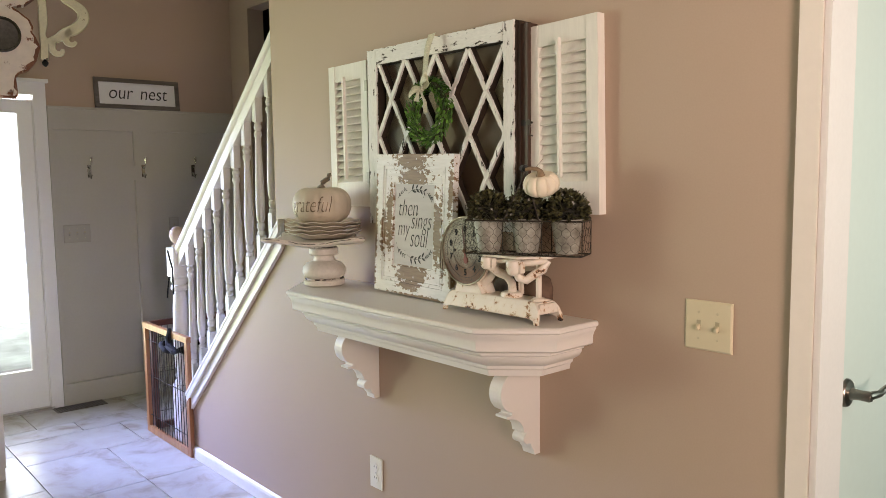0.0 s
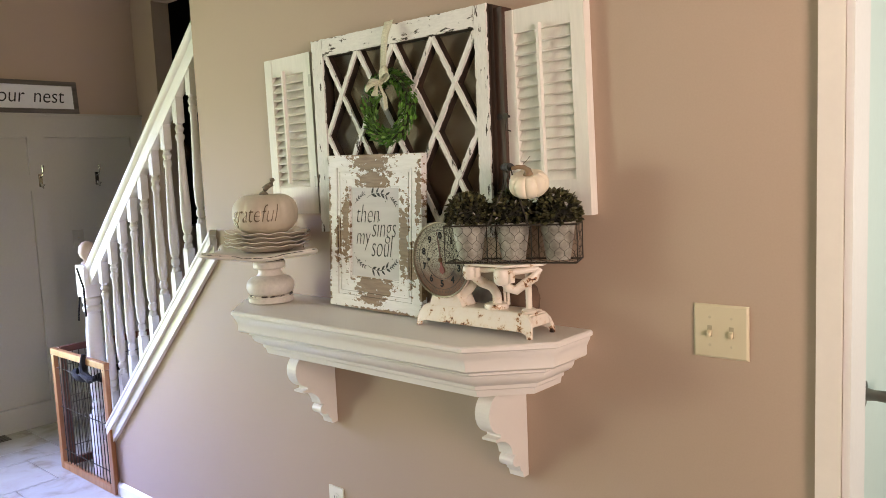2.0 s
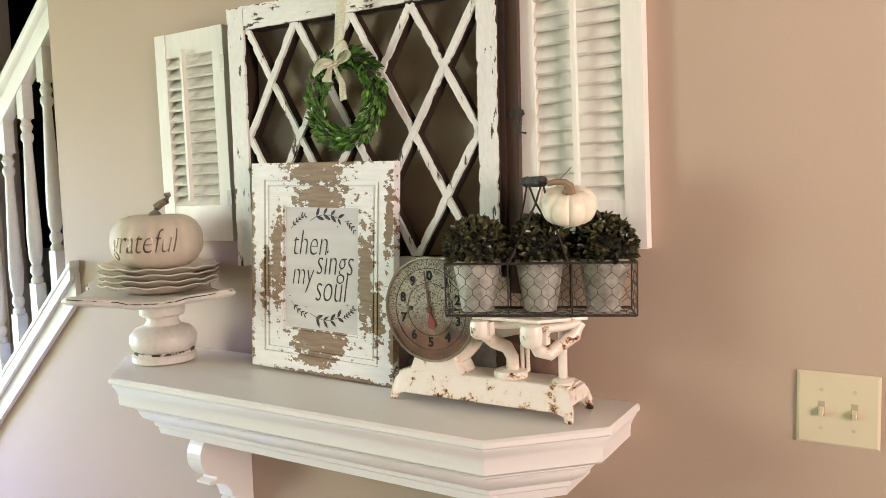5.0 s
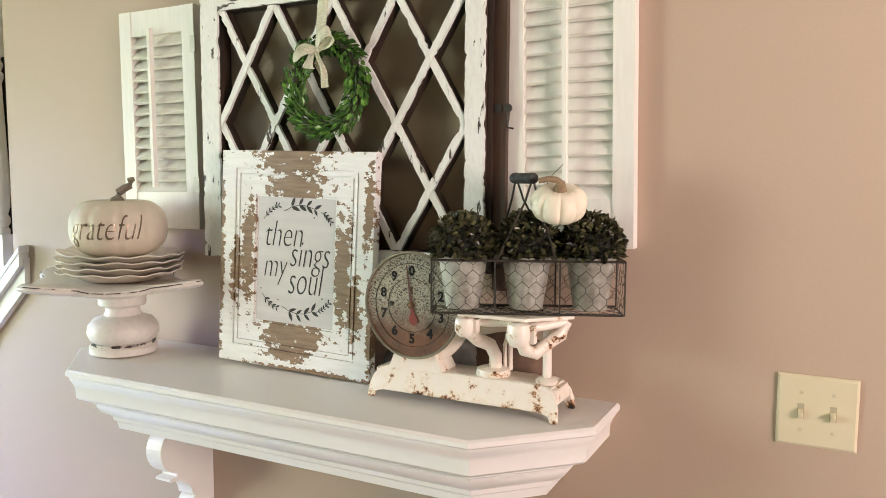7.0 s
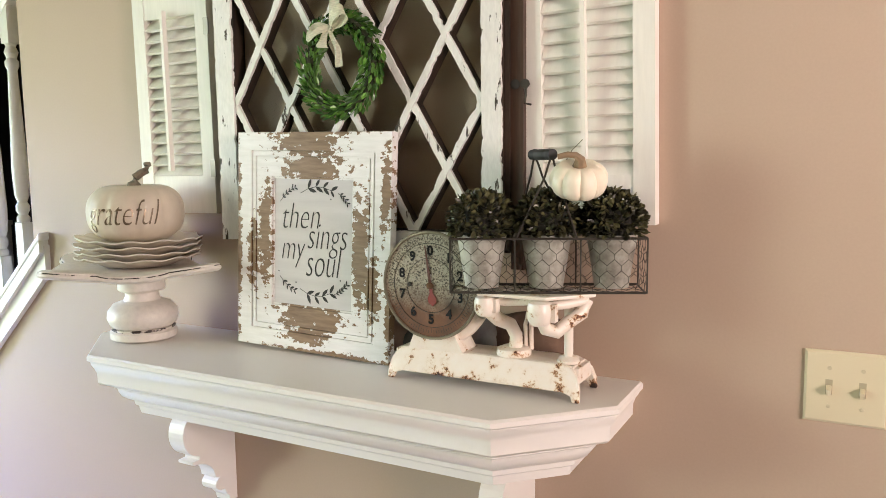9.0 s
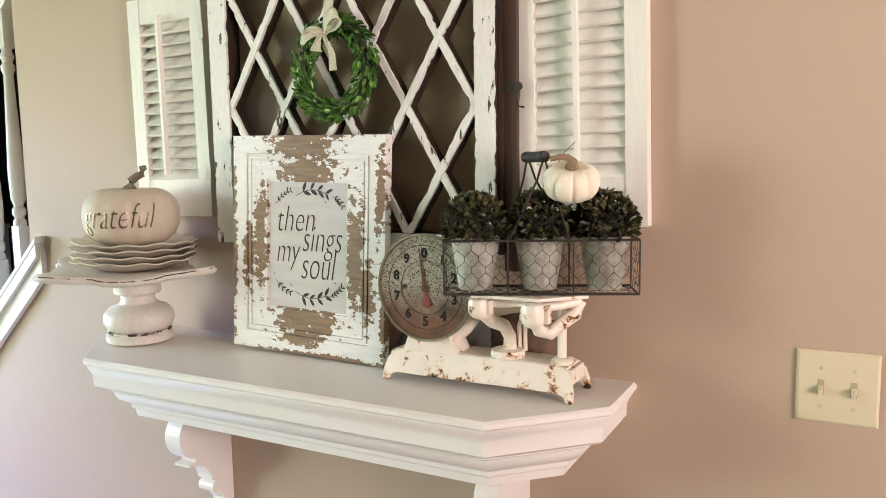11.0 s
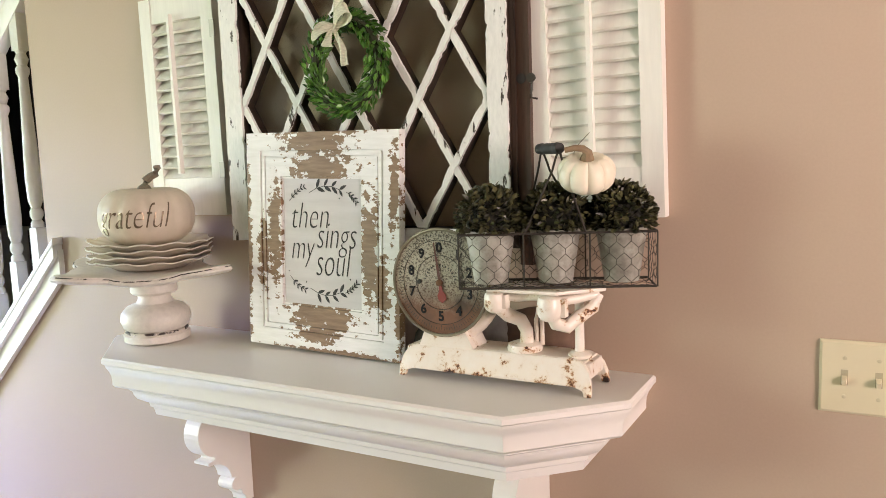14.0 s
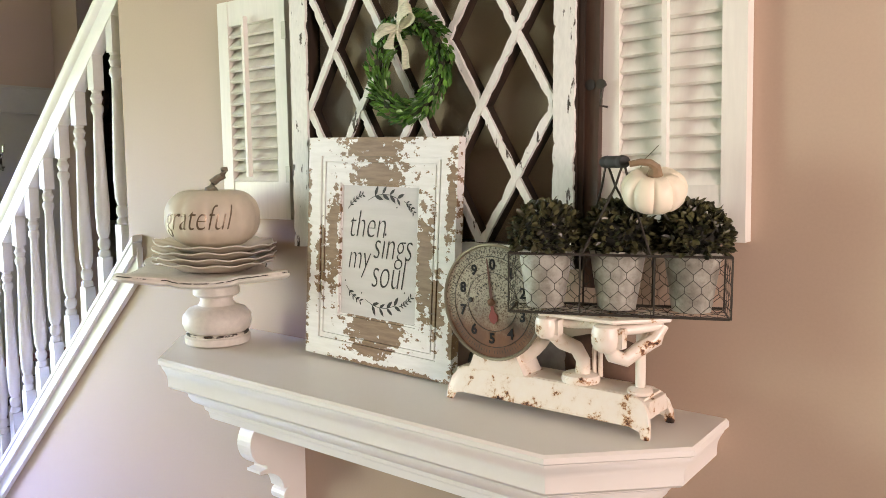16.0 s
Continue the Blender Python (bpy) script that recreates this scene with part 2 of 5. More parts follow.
def build_structure():
    # display wall with the sloped knee wall under the stair rail
    bm = prism([(WALL_END, skirt_top(WALL_END)), (WALL_END, CEIL), (CORNER, CEIL), (CORNER, 0), (-3.0, 0), (-3.0, skirt_top(-3.0))], T, "y")
    tagged(part("wall_display", bm, M_WALL), "taupe painted wall below and beside the staircase", "wall", kind="structure")
    bm = box(1.15, WALL_X1, 0, T, 0, CEIL)
    cuboid(bm, CORNER + 0.05, 1.15, 0, T, 2.12, CEIL)
    tagged(part("wall_doorway", bm, M_WALL), "taupe painted wall round the doorway", "wall", kind="structure")
    # entry wall with the door opening
    bm = box(WALL_X0 - 0.12, WALL_X0, -0.30, 1.0, 0, CEIL)
    cuboid(bm, WALL_X0 - 0.12, WALL_X0, -1.27, -0.30, 1.98, CEIL)
    cuboid(bm, WALL_X0 - 0.12, WALL_X0, -1.9, -1.27, 0, CEIL)
    cuboid(bm, WALL_X0 - 0.12, WALL_X0, ROOM_Y - 0.12, -3.4, 0, CEIL)
    cuboid(bm, WALL_X0 - 0.12, WALL_X0, -3.4, -1.9, 0, 0.75)
    cuboid(bm, WALL_X0 - 0.12, WALL_X0, -3.4, -1.9, 2.25, CEIL)
    tagged(part("wall_entry", bm, M_WALL), "taupe painted entry wall above the wainscot", "wall", kind="structure")
    # wall beyond the stair with a dark opening in it
    bm = box(WALL_X0 - 0.12, -4.01, 1.0, 1.12, 0, CEIL)
    cuboid(bm, -4.01, -3.1, 1.0, 1.12, 2.60, CEIL)
    cuboid(bm, -3.1, 0.2, 1.0, 1.12, 0, CEIL)
    tagged(part("wall_stair", bm, M_WALL), "taupe painted wall along the stairs", "wall", kind="structure")
    # the unlit back room: its darkness is put into a near-black wall colour
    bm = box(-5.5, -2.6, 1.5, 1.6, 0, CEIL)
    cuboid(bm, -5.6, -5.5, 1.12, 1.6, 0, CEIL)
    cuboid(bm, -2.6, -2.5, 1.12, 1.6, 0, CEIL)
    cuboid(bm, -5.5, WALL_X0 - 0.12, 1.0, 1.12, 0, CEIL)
    tagged(part("wall_back_room", bm, plain("unlit_room_dark", (0.022, 0.015, 0.012), 0.7, vary=0.1)), "walls past the stairs, coloured near black as an unlit room", "wall", kind="structure")
    # window wall and end wall behind the camera, unseen, coloured dark to cut bounce
    bm = box(WALL_X0, WALL_X1, ROOM_Y - 0.12, ROOM_Y, 0, CEIL)
    dark = plain("unseen_wall_bounce_cut", (0.16, 0.115, 0.085), 0.65, vary=0.05, scale=220, relief=0.12, dist=0.0006, big=1.2)
    tagged(part("wall_rear", bm, dark), "unseen rear wall, coloured dark to cut bounced light", "wall", kind="structure")
    bm = box(WALL_X1, WALL_X1 + 0.12, ROOM_Y - 0.12, -2.3, 0, CEIL)
    cuboid(bm, WALL_X1, WALL_X1 + 0.12, -0.8, 2.6, 0, CEIL)
    cuboid(bm, WALL_X1, WALL_X1 + 0.12, -2.3, -0.8, 0, 0.75)
    cuboid(bm, WALL_X1, WALL_X1 + 0.12, -2.3, -0.8, 2.25, CEIL)
    tagged(part("wall_end", bm, dark), "unseen end wall with a window, coloured dark to cut bounced light", "wall", kind="structure")
    # hall past the doorway
    bm = box(CORNER - 0.12, CORNER - 0.02, 1.05, 2.6, 0, CEIL)
    cuboid(bm, CORNER - 0.12, WALL_X1, 2.5, 2.6, 0, CEIL)
    tagged(part("wall_hall", bm, plain("pale_hall_paint", (0.6, 0.62, 0.58), 0.6, vary=0.04)), "pale painted hall walls", "wall", kind="structure")
    bm = box(-5.6, WALL_X1 + 0.12, ROOM_Y - 0.12, 2.6, CEIL, CEIL + 0.1)
    tagged(part("ceiling", bm, M_CEIL), "flat white ceiling", "ceiling", kind="structure")
    bm = box(-5.6, WALL_X1 + 0.12, ROOM_Y - 0.12, 2.6, -0.15, -0.006)
    return tagged(part("floor", bm, M_GROUT), "cream stone tiled floor with grey grout", "floor", kind="structure")


FLOOR = build_structure()
g = bmesh.new()
cuboid(g, -60, 60, -60, 60, -0.3, -0.2)
tagged(part("ground", g, plain("garden_ground", (0.30, 0.32, 0.28), 0.9, vary=0.4, scale=3)), "green garden ground outside the entry door", "ground", kind="structure")
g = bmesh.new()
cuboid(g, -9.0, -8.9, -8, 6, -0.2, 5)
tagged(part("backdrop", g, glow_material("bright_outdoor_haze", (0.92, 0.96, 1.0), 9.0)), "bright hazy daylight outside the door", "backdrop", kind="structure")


def trims():
    # sloped skirt on the knee wall: board, bead and cap
    x0, x1 = -2.86, -1.840
    z0, z1 = skirt_top(x0), skirt_top(x1)
    sk = thing("trim_stair_skirt", "white sloped skirt trim under the stair balusters", "trim", kind="structure")
    part("skirt_board", prism([(x0, z0 - 0.092), (x1, z1 - 0.092), (x1, z1 - 0.012), (x0, z0 - 0.012)], -0.016, "y"), M_TRIM, sk, bevel=0.003)
    part("skirt_bead", prism([(x0 + 0.004, z0 - 0.030), (x1 - 0.004, z1 - 0.032), (x1 - 0.004, z1 + 0.002), (x0 + 0.004, z0 + 0.004)], -0.028, "y"), M_TRIM, sk, bevel=0.006)
    bm = prism([(x0, z0 + 0.004), (x1, z1 + 0.004), (x1, z1 + 0.022), (x0, z0 + 0.022)], T + 0.05, "y")
    bmesh.ops.translate(bm, vec=(0, -0.03, 0), verts=bm.verts)
    part("skirt_cap", bm, M_TRIM, sk, bevel=0.004)
    b = thing("baseboard_display", "white baseboard along the taupe wall", "baseboard", kind="structure")
    prof = [(0, 0), (-0.014, 0), (-0.014, 0.046), (-0.009, 0.057), (-0.003, 0.062), (0, 0.062)]
    bm = prism(prof, CORNER + 2.86, "x")
    bmesh.ops.translate(bm, vec=(-2.86, -0.0005, 0), verts=bm.verts)
    part("moulding", bm, M_TRIM, b)
    # doorway casing and jamb
    d = thing("door_1", "white painted doorway casing on the taupe wall", "door", kind="structure")
    part("casing", box(CORNER - 0.003, CORNER + 0.043, -0.017, -0.0005, 0, 2.17), plain("warm_cream_casing", (0.80, 0.74, 0.66), 0.4, vary=0.05), d, bevel=0.003)
    part("jamb", box(CORNER + 0.002, CORNER + 0.052, 0.001, T + 0.01, 0, 2.115), M_TRIM, d, bevel=0.002)
    part("jamb", box(CORNER + 0.0445, CORNER + 0.058, -0.012, 0.0005, 0, 2.115), M_TRIM, d, bevel=0.002)
    part("head_casing", box(CORNER + 0.06, 1.2, -0.017, -0.0005, 2.12, 2.19), M_TRIM, d, bevel=0.003)


trims()


M_LEVER = plain("satin_nickel", (0.27, 0.245, 0.215), 0.33, 1.0, 0.06, 60)


def hall_door():
    d = thing("door_2", "pale painted hall door standing open with a nickel lever", "door", pose(0.270, 0.165, 0, 0, 0, 1.0), kind="structure")
    part("slab", box(-0.036, 0, 0, 0.78, 0.01, 2.04), M_DOOR, d, bevel=0.002)
    part("latch_plate", box(-0.030, -0.006, -0.0016, 0.0, 0.912, 0.972), M_LEVER, d, "brushed nickel latch plate")
    h = part("door_handle", lathe([(0.033, 0), (0.033, 0.004), (0.029, 0.009), (0.014, 0.012), (0.0115, 0.03), (0.0125, 0.05), (0.010, 0.056)], 28, m=pose(0.001, 0.062, 0.942, 0, 90, 0)),
             M_LEVER, d, "brushed nickel door lever", smooth=True)
    part("lever", tube([(0.050, 0.062, 0.942), (0.055, 0.080, 0.944), (0.056, 0.112, 0.940), (0.058, 0.138, 0.946), (0.064, 0.150, 0.956)], 0.008, 10,
                       radii=[0.009, 0.0095, 0.008, 0.007, 0.005]), M_LEVER, h, smooth=True)


hall_door()


def entry_wall():
    X = WALL_X0
    w = thing("wainscot", "pale painted board and batten wainscot on the entry wall", "wainscot", kind="structure")
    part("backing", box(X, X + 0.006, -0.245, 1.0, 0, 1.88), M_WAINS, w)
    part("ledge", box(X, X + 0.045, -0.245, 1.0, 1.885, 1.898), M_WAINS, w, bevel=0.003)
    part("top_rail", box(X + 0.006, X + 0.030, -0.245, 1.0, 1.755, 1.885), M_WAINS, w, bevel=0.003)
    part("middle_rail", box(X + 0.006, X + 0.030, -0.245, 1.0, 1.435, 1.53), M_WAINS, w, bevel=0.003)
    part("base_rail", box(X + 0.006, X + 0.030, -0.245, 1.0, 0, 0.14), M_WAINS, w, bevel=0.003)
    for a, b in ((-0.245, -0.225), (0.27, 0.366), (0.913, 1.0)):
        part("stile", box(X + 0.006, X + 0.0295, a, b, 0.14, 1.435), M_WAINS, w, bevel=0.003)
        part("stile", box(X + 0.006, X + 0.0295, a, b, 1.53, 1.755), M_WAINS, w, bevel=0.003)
    for y in (-0.019, 0.324, 0.667):
        h = thing("coat_hook", "chrome double coat hook on the wainscot rail", "coat hook", pose(X + 0.030, y, 1.50), "coat hooks")
        bm = bmesh.new()
        cuboid(bm, 0, 0.005, -0.011, 0.011, -0.045, 0.035)
        part("plate", bm, M_CHROME, h, bevel=0.002)
        part("upper_hook", tube([(0.004, 0, 0.015), (0.03, 0, 0.02), (0.05, 0, 0.045), (0.052, 0, 0.085)], 0.005, 8, radii=[0.006, 0.005, 0.005, 0.007]), M_CHROME, h, smooth=True)
        part("lower_hook", tube([(0.004, 0, -0.02), (0.018, 0, -0.045), (0.035, 0, -0.05), (0.045, 0, -0.03)], 0.005, 8, radii=[0.006, 0.005, 0.005, 0.008]), M_CHROME, h, smooth=True)
    # door with a tall pane, and its frame
    d = thing("door_3", "white entry door with one tall glass pane", "door", kind="structure")
    bm = box(X - 0.06, X - 0.015, -1.235, -1.13, 0.015, 1.93)
    part("stile", bm, M_TRIM, d, bevel=0.003)
    part("stile", box(X - 0.06, X - 0.015, -0.405, -0.322, 0.015, 1.93), M_TRIM, d, bevel=0.003)
    part("bottom_rail", box(X - 0.06, X - 0.015, -1.13, -0.405, 0.015, 0.26), M_TRIM, d, bevel=0.003)
    part("top_rail", box(X - 0.06, X - 0.015, -1.13, -0.405, 1.85, 1.93), M_TRIM, d, bevel=0.003)
    p = part("pane", box(X - 0.042, X - 0.036, -1.13, -0.405, 0.26, 1.85), M_CLEAR, d)
    p.visible_shadow = False
    part("threshold", box(X - 0.12, X + 0.02, -1.27, -0.30, 0, 0.014), M_NICKEL, d)
    part("casing", box(X, X + 0.02, -0.318, -0.247, 0, 1.96), M_TRIM, d, bevel=0.004)
    part("casing", box(X, X + 0.02, -1.32, -1.25, 0, 1.96), M_TRIM, d, bevel=0.004)
    part("head_casing", box(X, X + 0.022, -1.32, -0.247, 1.96, 2.035), M_TRIM, d, bevel=0.004)
    part("head_cap", box(X, X + 0.05, -1.34, -0.235, 2.035, 2.055), M_TRIM, d, bevel=0.004)
    part("jamb", box(X - 0.12, X - 0.002, -0.3205, -0.3005, 0.0, 1.96), M_TRIM, d)


entry_wall()


def stairs():
    tread_m = wood("brown_stair_tread", (0.06, 0.03, 0.015), (0.16, 0.085, 0.045), 4, 0.4, (6, 0.6, 6))
    s = thing("staircase", "wooden staircase with white risers rising beside the wall", "staircase", kind="structure")
    for k in range(9):
        x = -3.0 + k * 0.205
        z = 0.19 * (k + 1)
        part("tread", box(x - 0.025, x + 0.205, T + 0.002, 0.998, z - 0.03, z), tread_m, s, bevel=0.004)
        part("riser", box(x, x + 0.015, T + 0.002, 0.998, z - 0.19, z - 0.031), M_TRIM, s)


stairs()


def balustrade():
    Y = 0.052
    b = thing("stair_railing", "white painted stair railing with turned balusters", "railing")

    def rail_top(x):
        return 1.125 + 0.888 * (x + 3.007)
    x0, x1 = -3.04, WALL_END + 0.0
    ang = math.degrees(math.atan(0.888))
    length = (x1 - x0) / math.cos(radians(ang))
    prof = [(-0.018, -0.016), (0.018, -0.016), (0.022, 0.012), (0.020, 0.03), (0.031, 0.042), (0.032, 0.060), (0.022, 0.074), (0, 0.079),
            (-0.022, 0.074), (-0.032, 0.060), (-0.031, 0.042), (-0.020, 0.03), (-0.022, 0.012)]
    bm = prism(prof, length, "x")
    bmesh.ops.transform(bm, matrix=pose(x0, Y, rail_top(x0) - 0.105, 0, -ang, 0), verts=bm.verts)
    part("handrail", bm, M_TRIM, b, smooth=True)

    def turned(h):
        lo, hi = 0.19, h - 0.112
        u = hi - lo
        return [(0.010, lo - 0.004), (0.0175, lo), (0.0175, lo + 0.012), (0.012, lo + 0.02), (0.018, lo + 0.032), (0.018, lo + 0.045), (0.0125, lo + 0.055),
                (0.019, lo + 0.075), (0.0215, lo + 0.28 * u), (0.018, lo + 0.5 * u), (0.0135, lo + 0.78 * u), (0.0125, hi - 0.075), (0.018, hi - 0.062),
                (0.018, hi - 0.05), (0.0125, hi - 0.042), (0.0185, hi - 0.025), (0.0125, hi - 0.01), (0.0165, hi), (0.010, hi + 0.004)]
    for k in range(9):
        x = -2.022 - 0.1115 * k
        zb = skirt_top(x) + 0.018
        zt = rail_top(x) - 0.10
        h = zt - zb
        bm = lathe(turned(h), 14)
        sq = 0.0163
        cuboid(bm, -sq, sq, -sq, sq, -0.03, 0.188)
        cuboid(bm, -sq, sq, -sq, sq, h - 0.114, h + 0.03)
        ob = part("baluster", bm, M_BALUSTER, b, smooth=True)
        ob.location = (x, Y, zb)
    # newel post
    nx = -3.075
    np_ = thing("newel_post", "white turned newel post with a bare ball top", "newel post", pose(nx, 0.055, 0))
    sq = 0.045
    part("base_block", box(-sq, sq, -sq, sq, 0, 0.33), M_TRIM, np_, bevel=0.004)
    part("shaft", lathe([(0.03, 0.32), (0.044, 0.335), (0.044, 0.35), (0.034, 0.36), (0.043, 0.38), (0.034, 0.40), (0.040, 0.43), (0.045, 0.55), (0.040, 0.74), (0.034, 0.82),
                         (0.033, 0.84), (0.044, 0.852), (0.044, 0.868), (0.035, 0.878), (0.044, 0.895), (0.044, 0.91), (0.03, 0.925)], 24), M_TRIM, np_, smooth=True)
    part("top_block", box(-sq, sq, -sq, sq, 0.92, 1.075), M_TRIM, np_, bevel=0.006)
    part("ball", lathe([(0.012, 1.072), (0.03, 1.078), (0.031, 1.087), (0.018, 1.094), (0.02, 1.10), (0.034, 1.113), (0.041, 1.137), (0.037, 1.163), (0.022, 1.182), (0.006, 1.188)], 24),
         plain("worn_blond_wood", (0.55, 0.42, 0.32), 0.5, vary=0.2), np_, "bare wooden ball finial", smooth=True)


balustrade()

# ---------------------------------------------------------------- mantel shelf
SX0, SX1, SY, CH, SZ = -1.458, -0.252, -0.303, 0.152, 1.068


def inset(d):
    k = CH - d * (2 - math.sqrt(2))
    return [(SX1 - d, 0.0), (SX1 - d, SY + d + k), (SX1 - d - k, SY + d), (SX0 + d + k, SY + d), (SX0 + d, SY + d + k), (SX0 + d, 0.0)]


def mantel():
    s = thing("mantel_shelf", "cream painted mantel shelf with clipped corners and moulded edges", "shelf")
    prof = [(0.004, 1.068), (0.0, 1.064), (0.0, 1.056), (0.006, 1.052), (0.007, 1.046), (0.012, 1.038), (0.016, 1.028), (0.017, 1.016), (0.017, 1.007), (0.022, 1.002),
            (0.046, 0.999), (0.046, 0.990), (0.052, 0.986), (0.054, 0.978), (0.060, 0.968), (0.072, 0.960), (0.082, 0.954), (0.084, 0.945), (0.090, 0.941), (0.094, 0.925)]
    bm = bmesh.new()
    rings = [[bm.verts.new((x, y - 0.0005, z)) for x, y in inset(d)] for d, z in prof]
    for a, b in zip(rings, rings[1:]):
        for k in range(5):
            bm.faces.new((a[k], a[k + 1], b[k + 1], b[k]))
    bm.faces.new(rings[0])
    bm.faces.new(rings[-1][::-1])
    bm.faces.new([r[0] for r in rings] + [r[-1] for r in rings][::-1])
    part("shelf_board", bm, M_SHELF, s, smooth=True)
    H = 0.261
    # side outline of a corbel: (y, z) from the wall: round lobe, ledge, hollow, small scroll, tip
    out = [(0, 0), (-0.120, 0), (-0.132, -0.004)]
    for k in range(15):
        a = radians(72 - k * 10.5)
        out.append((-0.098 - 0.058 * math.cos(a), -0.066 + 0.056 * math.sin(a)))
    out += [(-0.112, -0.122), (-0.112, -0.128), (-0.132, -0.129), (-0.132, -0.135)]
    for k in range(9):
        a = radians(k * 11.0)
        out.append((-0.128 + 0.062 * math.sin(a), -0.137 - 0.052 * (1 - math.cos(a))))
    for k in range(9):
        a = radians(75 - k * 22)
        out.append((-0.046 - 0.021 * math.cos(a), -0.207 + 0.017 * math.sin(a)))
    out += [(-0.038, -0.226), (-0.034, -0.238), (-0.026, -0.246), (-0.022, -H), (0, -H)]
    for x in (-0.496, -1.250):
        bm = prism(out, 0.045, "x")
        bmesh.ops.translate(bm, vec=(x, -0.0005, 0.924), verts=bm.verts)
        part("corbel", bm, M_SHELF, s, bevel=0.0015)
    return s


mantel()


# ---------------------------------------------------------------- shutters and old sash
def shutter(x, z, open_deg, rod_dx, lean):
    """Louvred shutter panel, 0.23 by 0.495 m, its back at y = 0."""
    W, H = 0.231, 0.496
    s = thing("shutter", "aged white louvred wooden shutter hung on the wall", "shutter", pose(x, -0.001, z, 0, lean, 0), "wall shutters")
    st = 0.036
    part("stile", box(0, st, -0.028, 0, 0, H), M_SHUT, s, bevel=0.002)
    part("stile", box(W - st, W, -0.028, 0, 0, H), M_SHUT, s, bevel=0.002)
    part("bottom_rail", box(st, W - st, -0.026, -0.002, 0, 0.084), M_SHUT, s, bevel=0.002)
    part("top_rail", box(st, W - st, -0.026, -0.002, H - 0.056, H), M_SHUT, s, bevel=0.002)
    z0, z1, n = 0.084, H - 0.056, 14
    step = (z1 - z0) / n
    me = None
    for k in range(n):
        bm = bmesh.new()
        cuboid(bm, st + 0.001, W - st - 0.001, -0.0035, 0.0035, -0.0165, 0.0165)
        if me is None:
            lv = part("louvre", bm, M_SHUT, s, bevel=0.0015)
            me = lv.data
        else:
            bm.free()
            lv = new("louvre", me)
            lv.parent = s
        lv.location = (0, -0.014, z0 + (k + 0.5) * step)
        lv.rotation_euler = (radians(open_deg + random.uniform(-1.5, 1.5)), 0, 0)
    part("tilt_rod", box(W / 2 - 0.004 + rod_dx, W / 2 + 0.004 + rod_dx, -0.045, -0.033, z0 + 0.012, z1 + 0.012), M_SHUT, s, bevel=0.001)
    return s


left_shutter = shutter(-1.432, 1.338, -41, -0.006, -0.6)
right_shutter = shutter(-0.461, 1.338, -30, 0.0, -1.2)
for z in (0.10, 0.41):
    part("hinge", box(0.222, 0.236, -0.031, -0.0275, z - 0.018, z + 0.018), plain("painted_hinge", (0.5, 0.47, 0.41), 0.5, 0.3), left_shutter, "small painted butt hinge")
bm = lathe([(0.003, 0), (0.003, 0.012), (0.008, 0.013), (0.008, 0.017)], 12, m=pose(0.012, -0.028, 0.245, 90, 0, 0))
tube([(0.012, -0.036, 0.245), (0.012, -0.040, 0.225), (0.008, -0.038, 0.212), (0.02, -0.036, 0.209)], 0.002, 6, bm)
part("latch", bm, M_IRON, right_shutter, "small rusty hook latch", smooth=True)


def clip_poly(poly, x0, x1, z0, z1):
    for axis, lim, keep in ((0, x0, 1), (0, x1, -1), (1, z0, 1), (1, z1, -1)):
        res = []
        for k, p in enumerate(poly):
            q = poly[(k + 1) % len(poly)]
            a, b = (p[axis] - lim) * keep, (q[axis] - lim) * keep
            if a >= 0:
                res.append(p)
            if a * b < 0:
                f = a / (a - b)
                res.append((p[0] + (q[0] - p[0]) * f, p[1] + (q[1] - p[1]) * f))
        poly = res
        if len(poly) < 3:
            return []
    return poly


def ragged(poly, step=0.007, bite=0.0014, chip=0.004, rnd=random.Random(3)):
    """The outline with its long edges chipped inwards, as old paint breaks off along an arris."""
    area = sum(p[0] * q[1] - q[0] * p[1] for p, q in zip(poly, poly[1:] + poly[:1]))
    sg = 1 if area > 0 else -1
    res = []
    for p, q in zip(poly, poly[1:] + poly[:1]):
        dx, dz = q[0] - p[0], q[1] - p[1]
        ln = math.hypot(dx, dz)
        n = int(ln / step) if ln > 0.03 else 1
        res.append(p)
        deep = 0.0
        for k in range(1, n):
            f = (k + rnd.uniform(-0.3, 0.3)) / n
            deep = chip * rnd.uniform(0.5, 1) if rnd.random() < 0.09 else deep * 0.35 + bite * rnd.random()
            res.append((p[0] + dx * f - sg * dz / ln * deep, p[1] + dz * f + sg * dx / ln * deep))
    return res


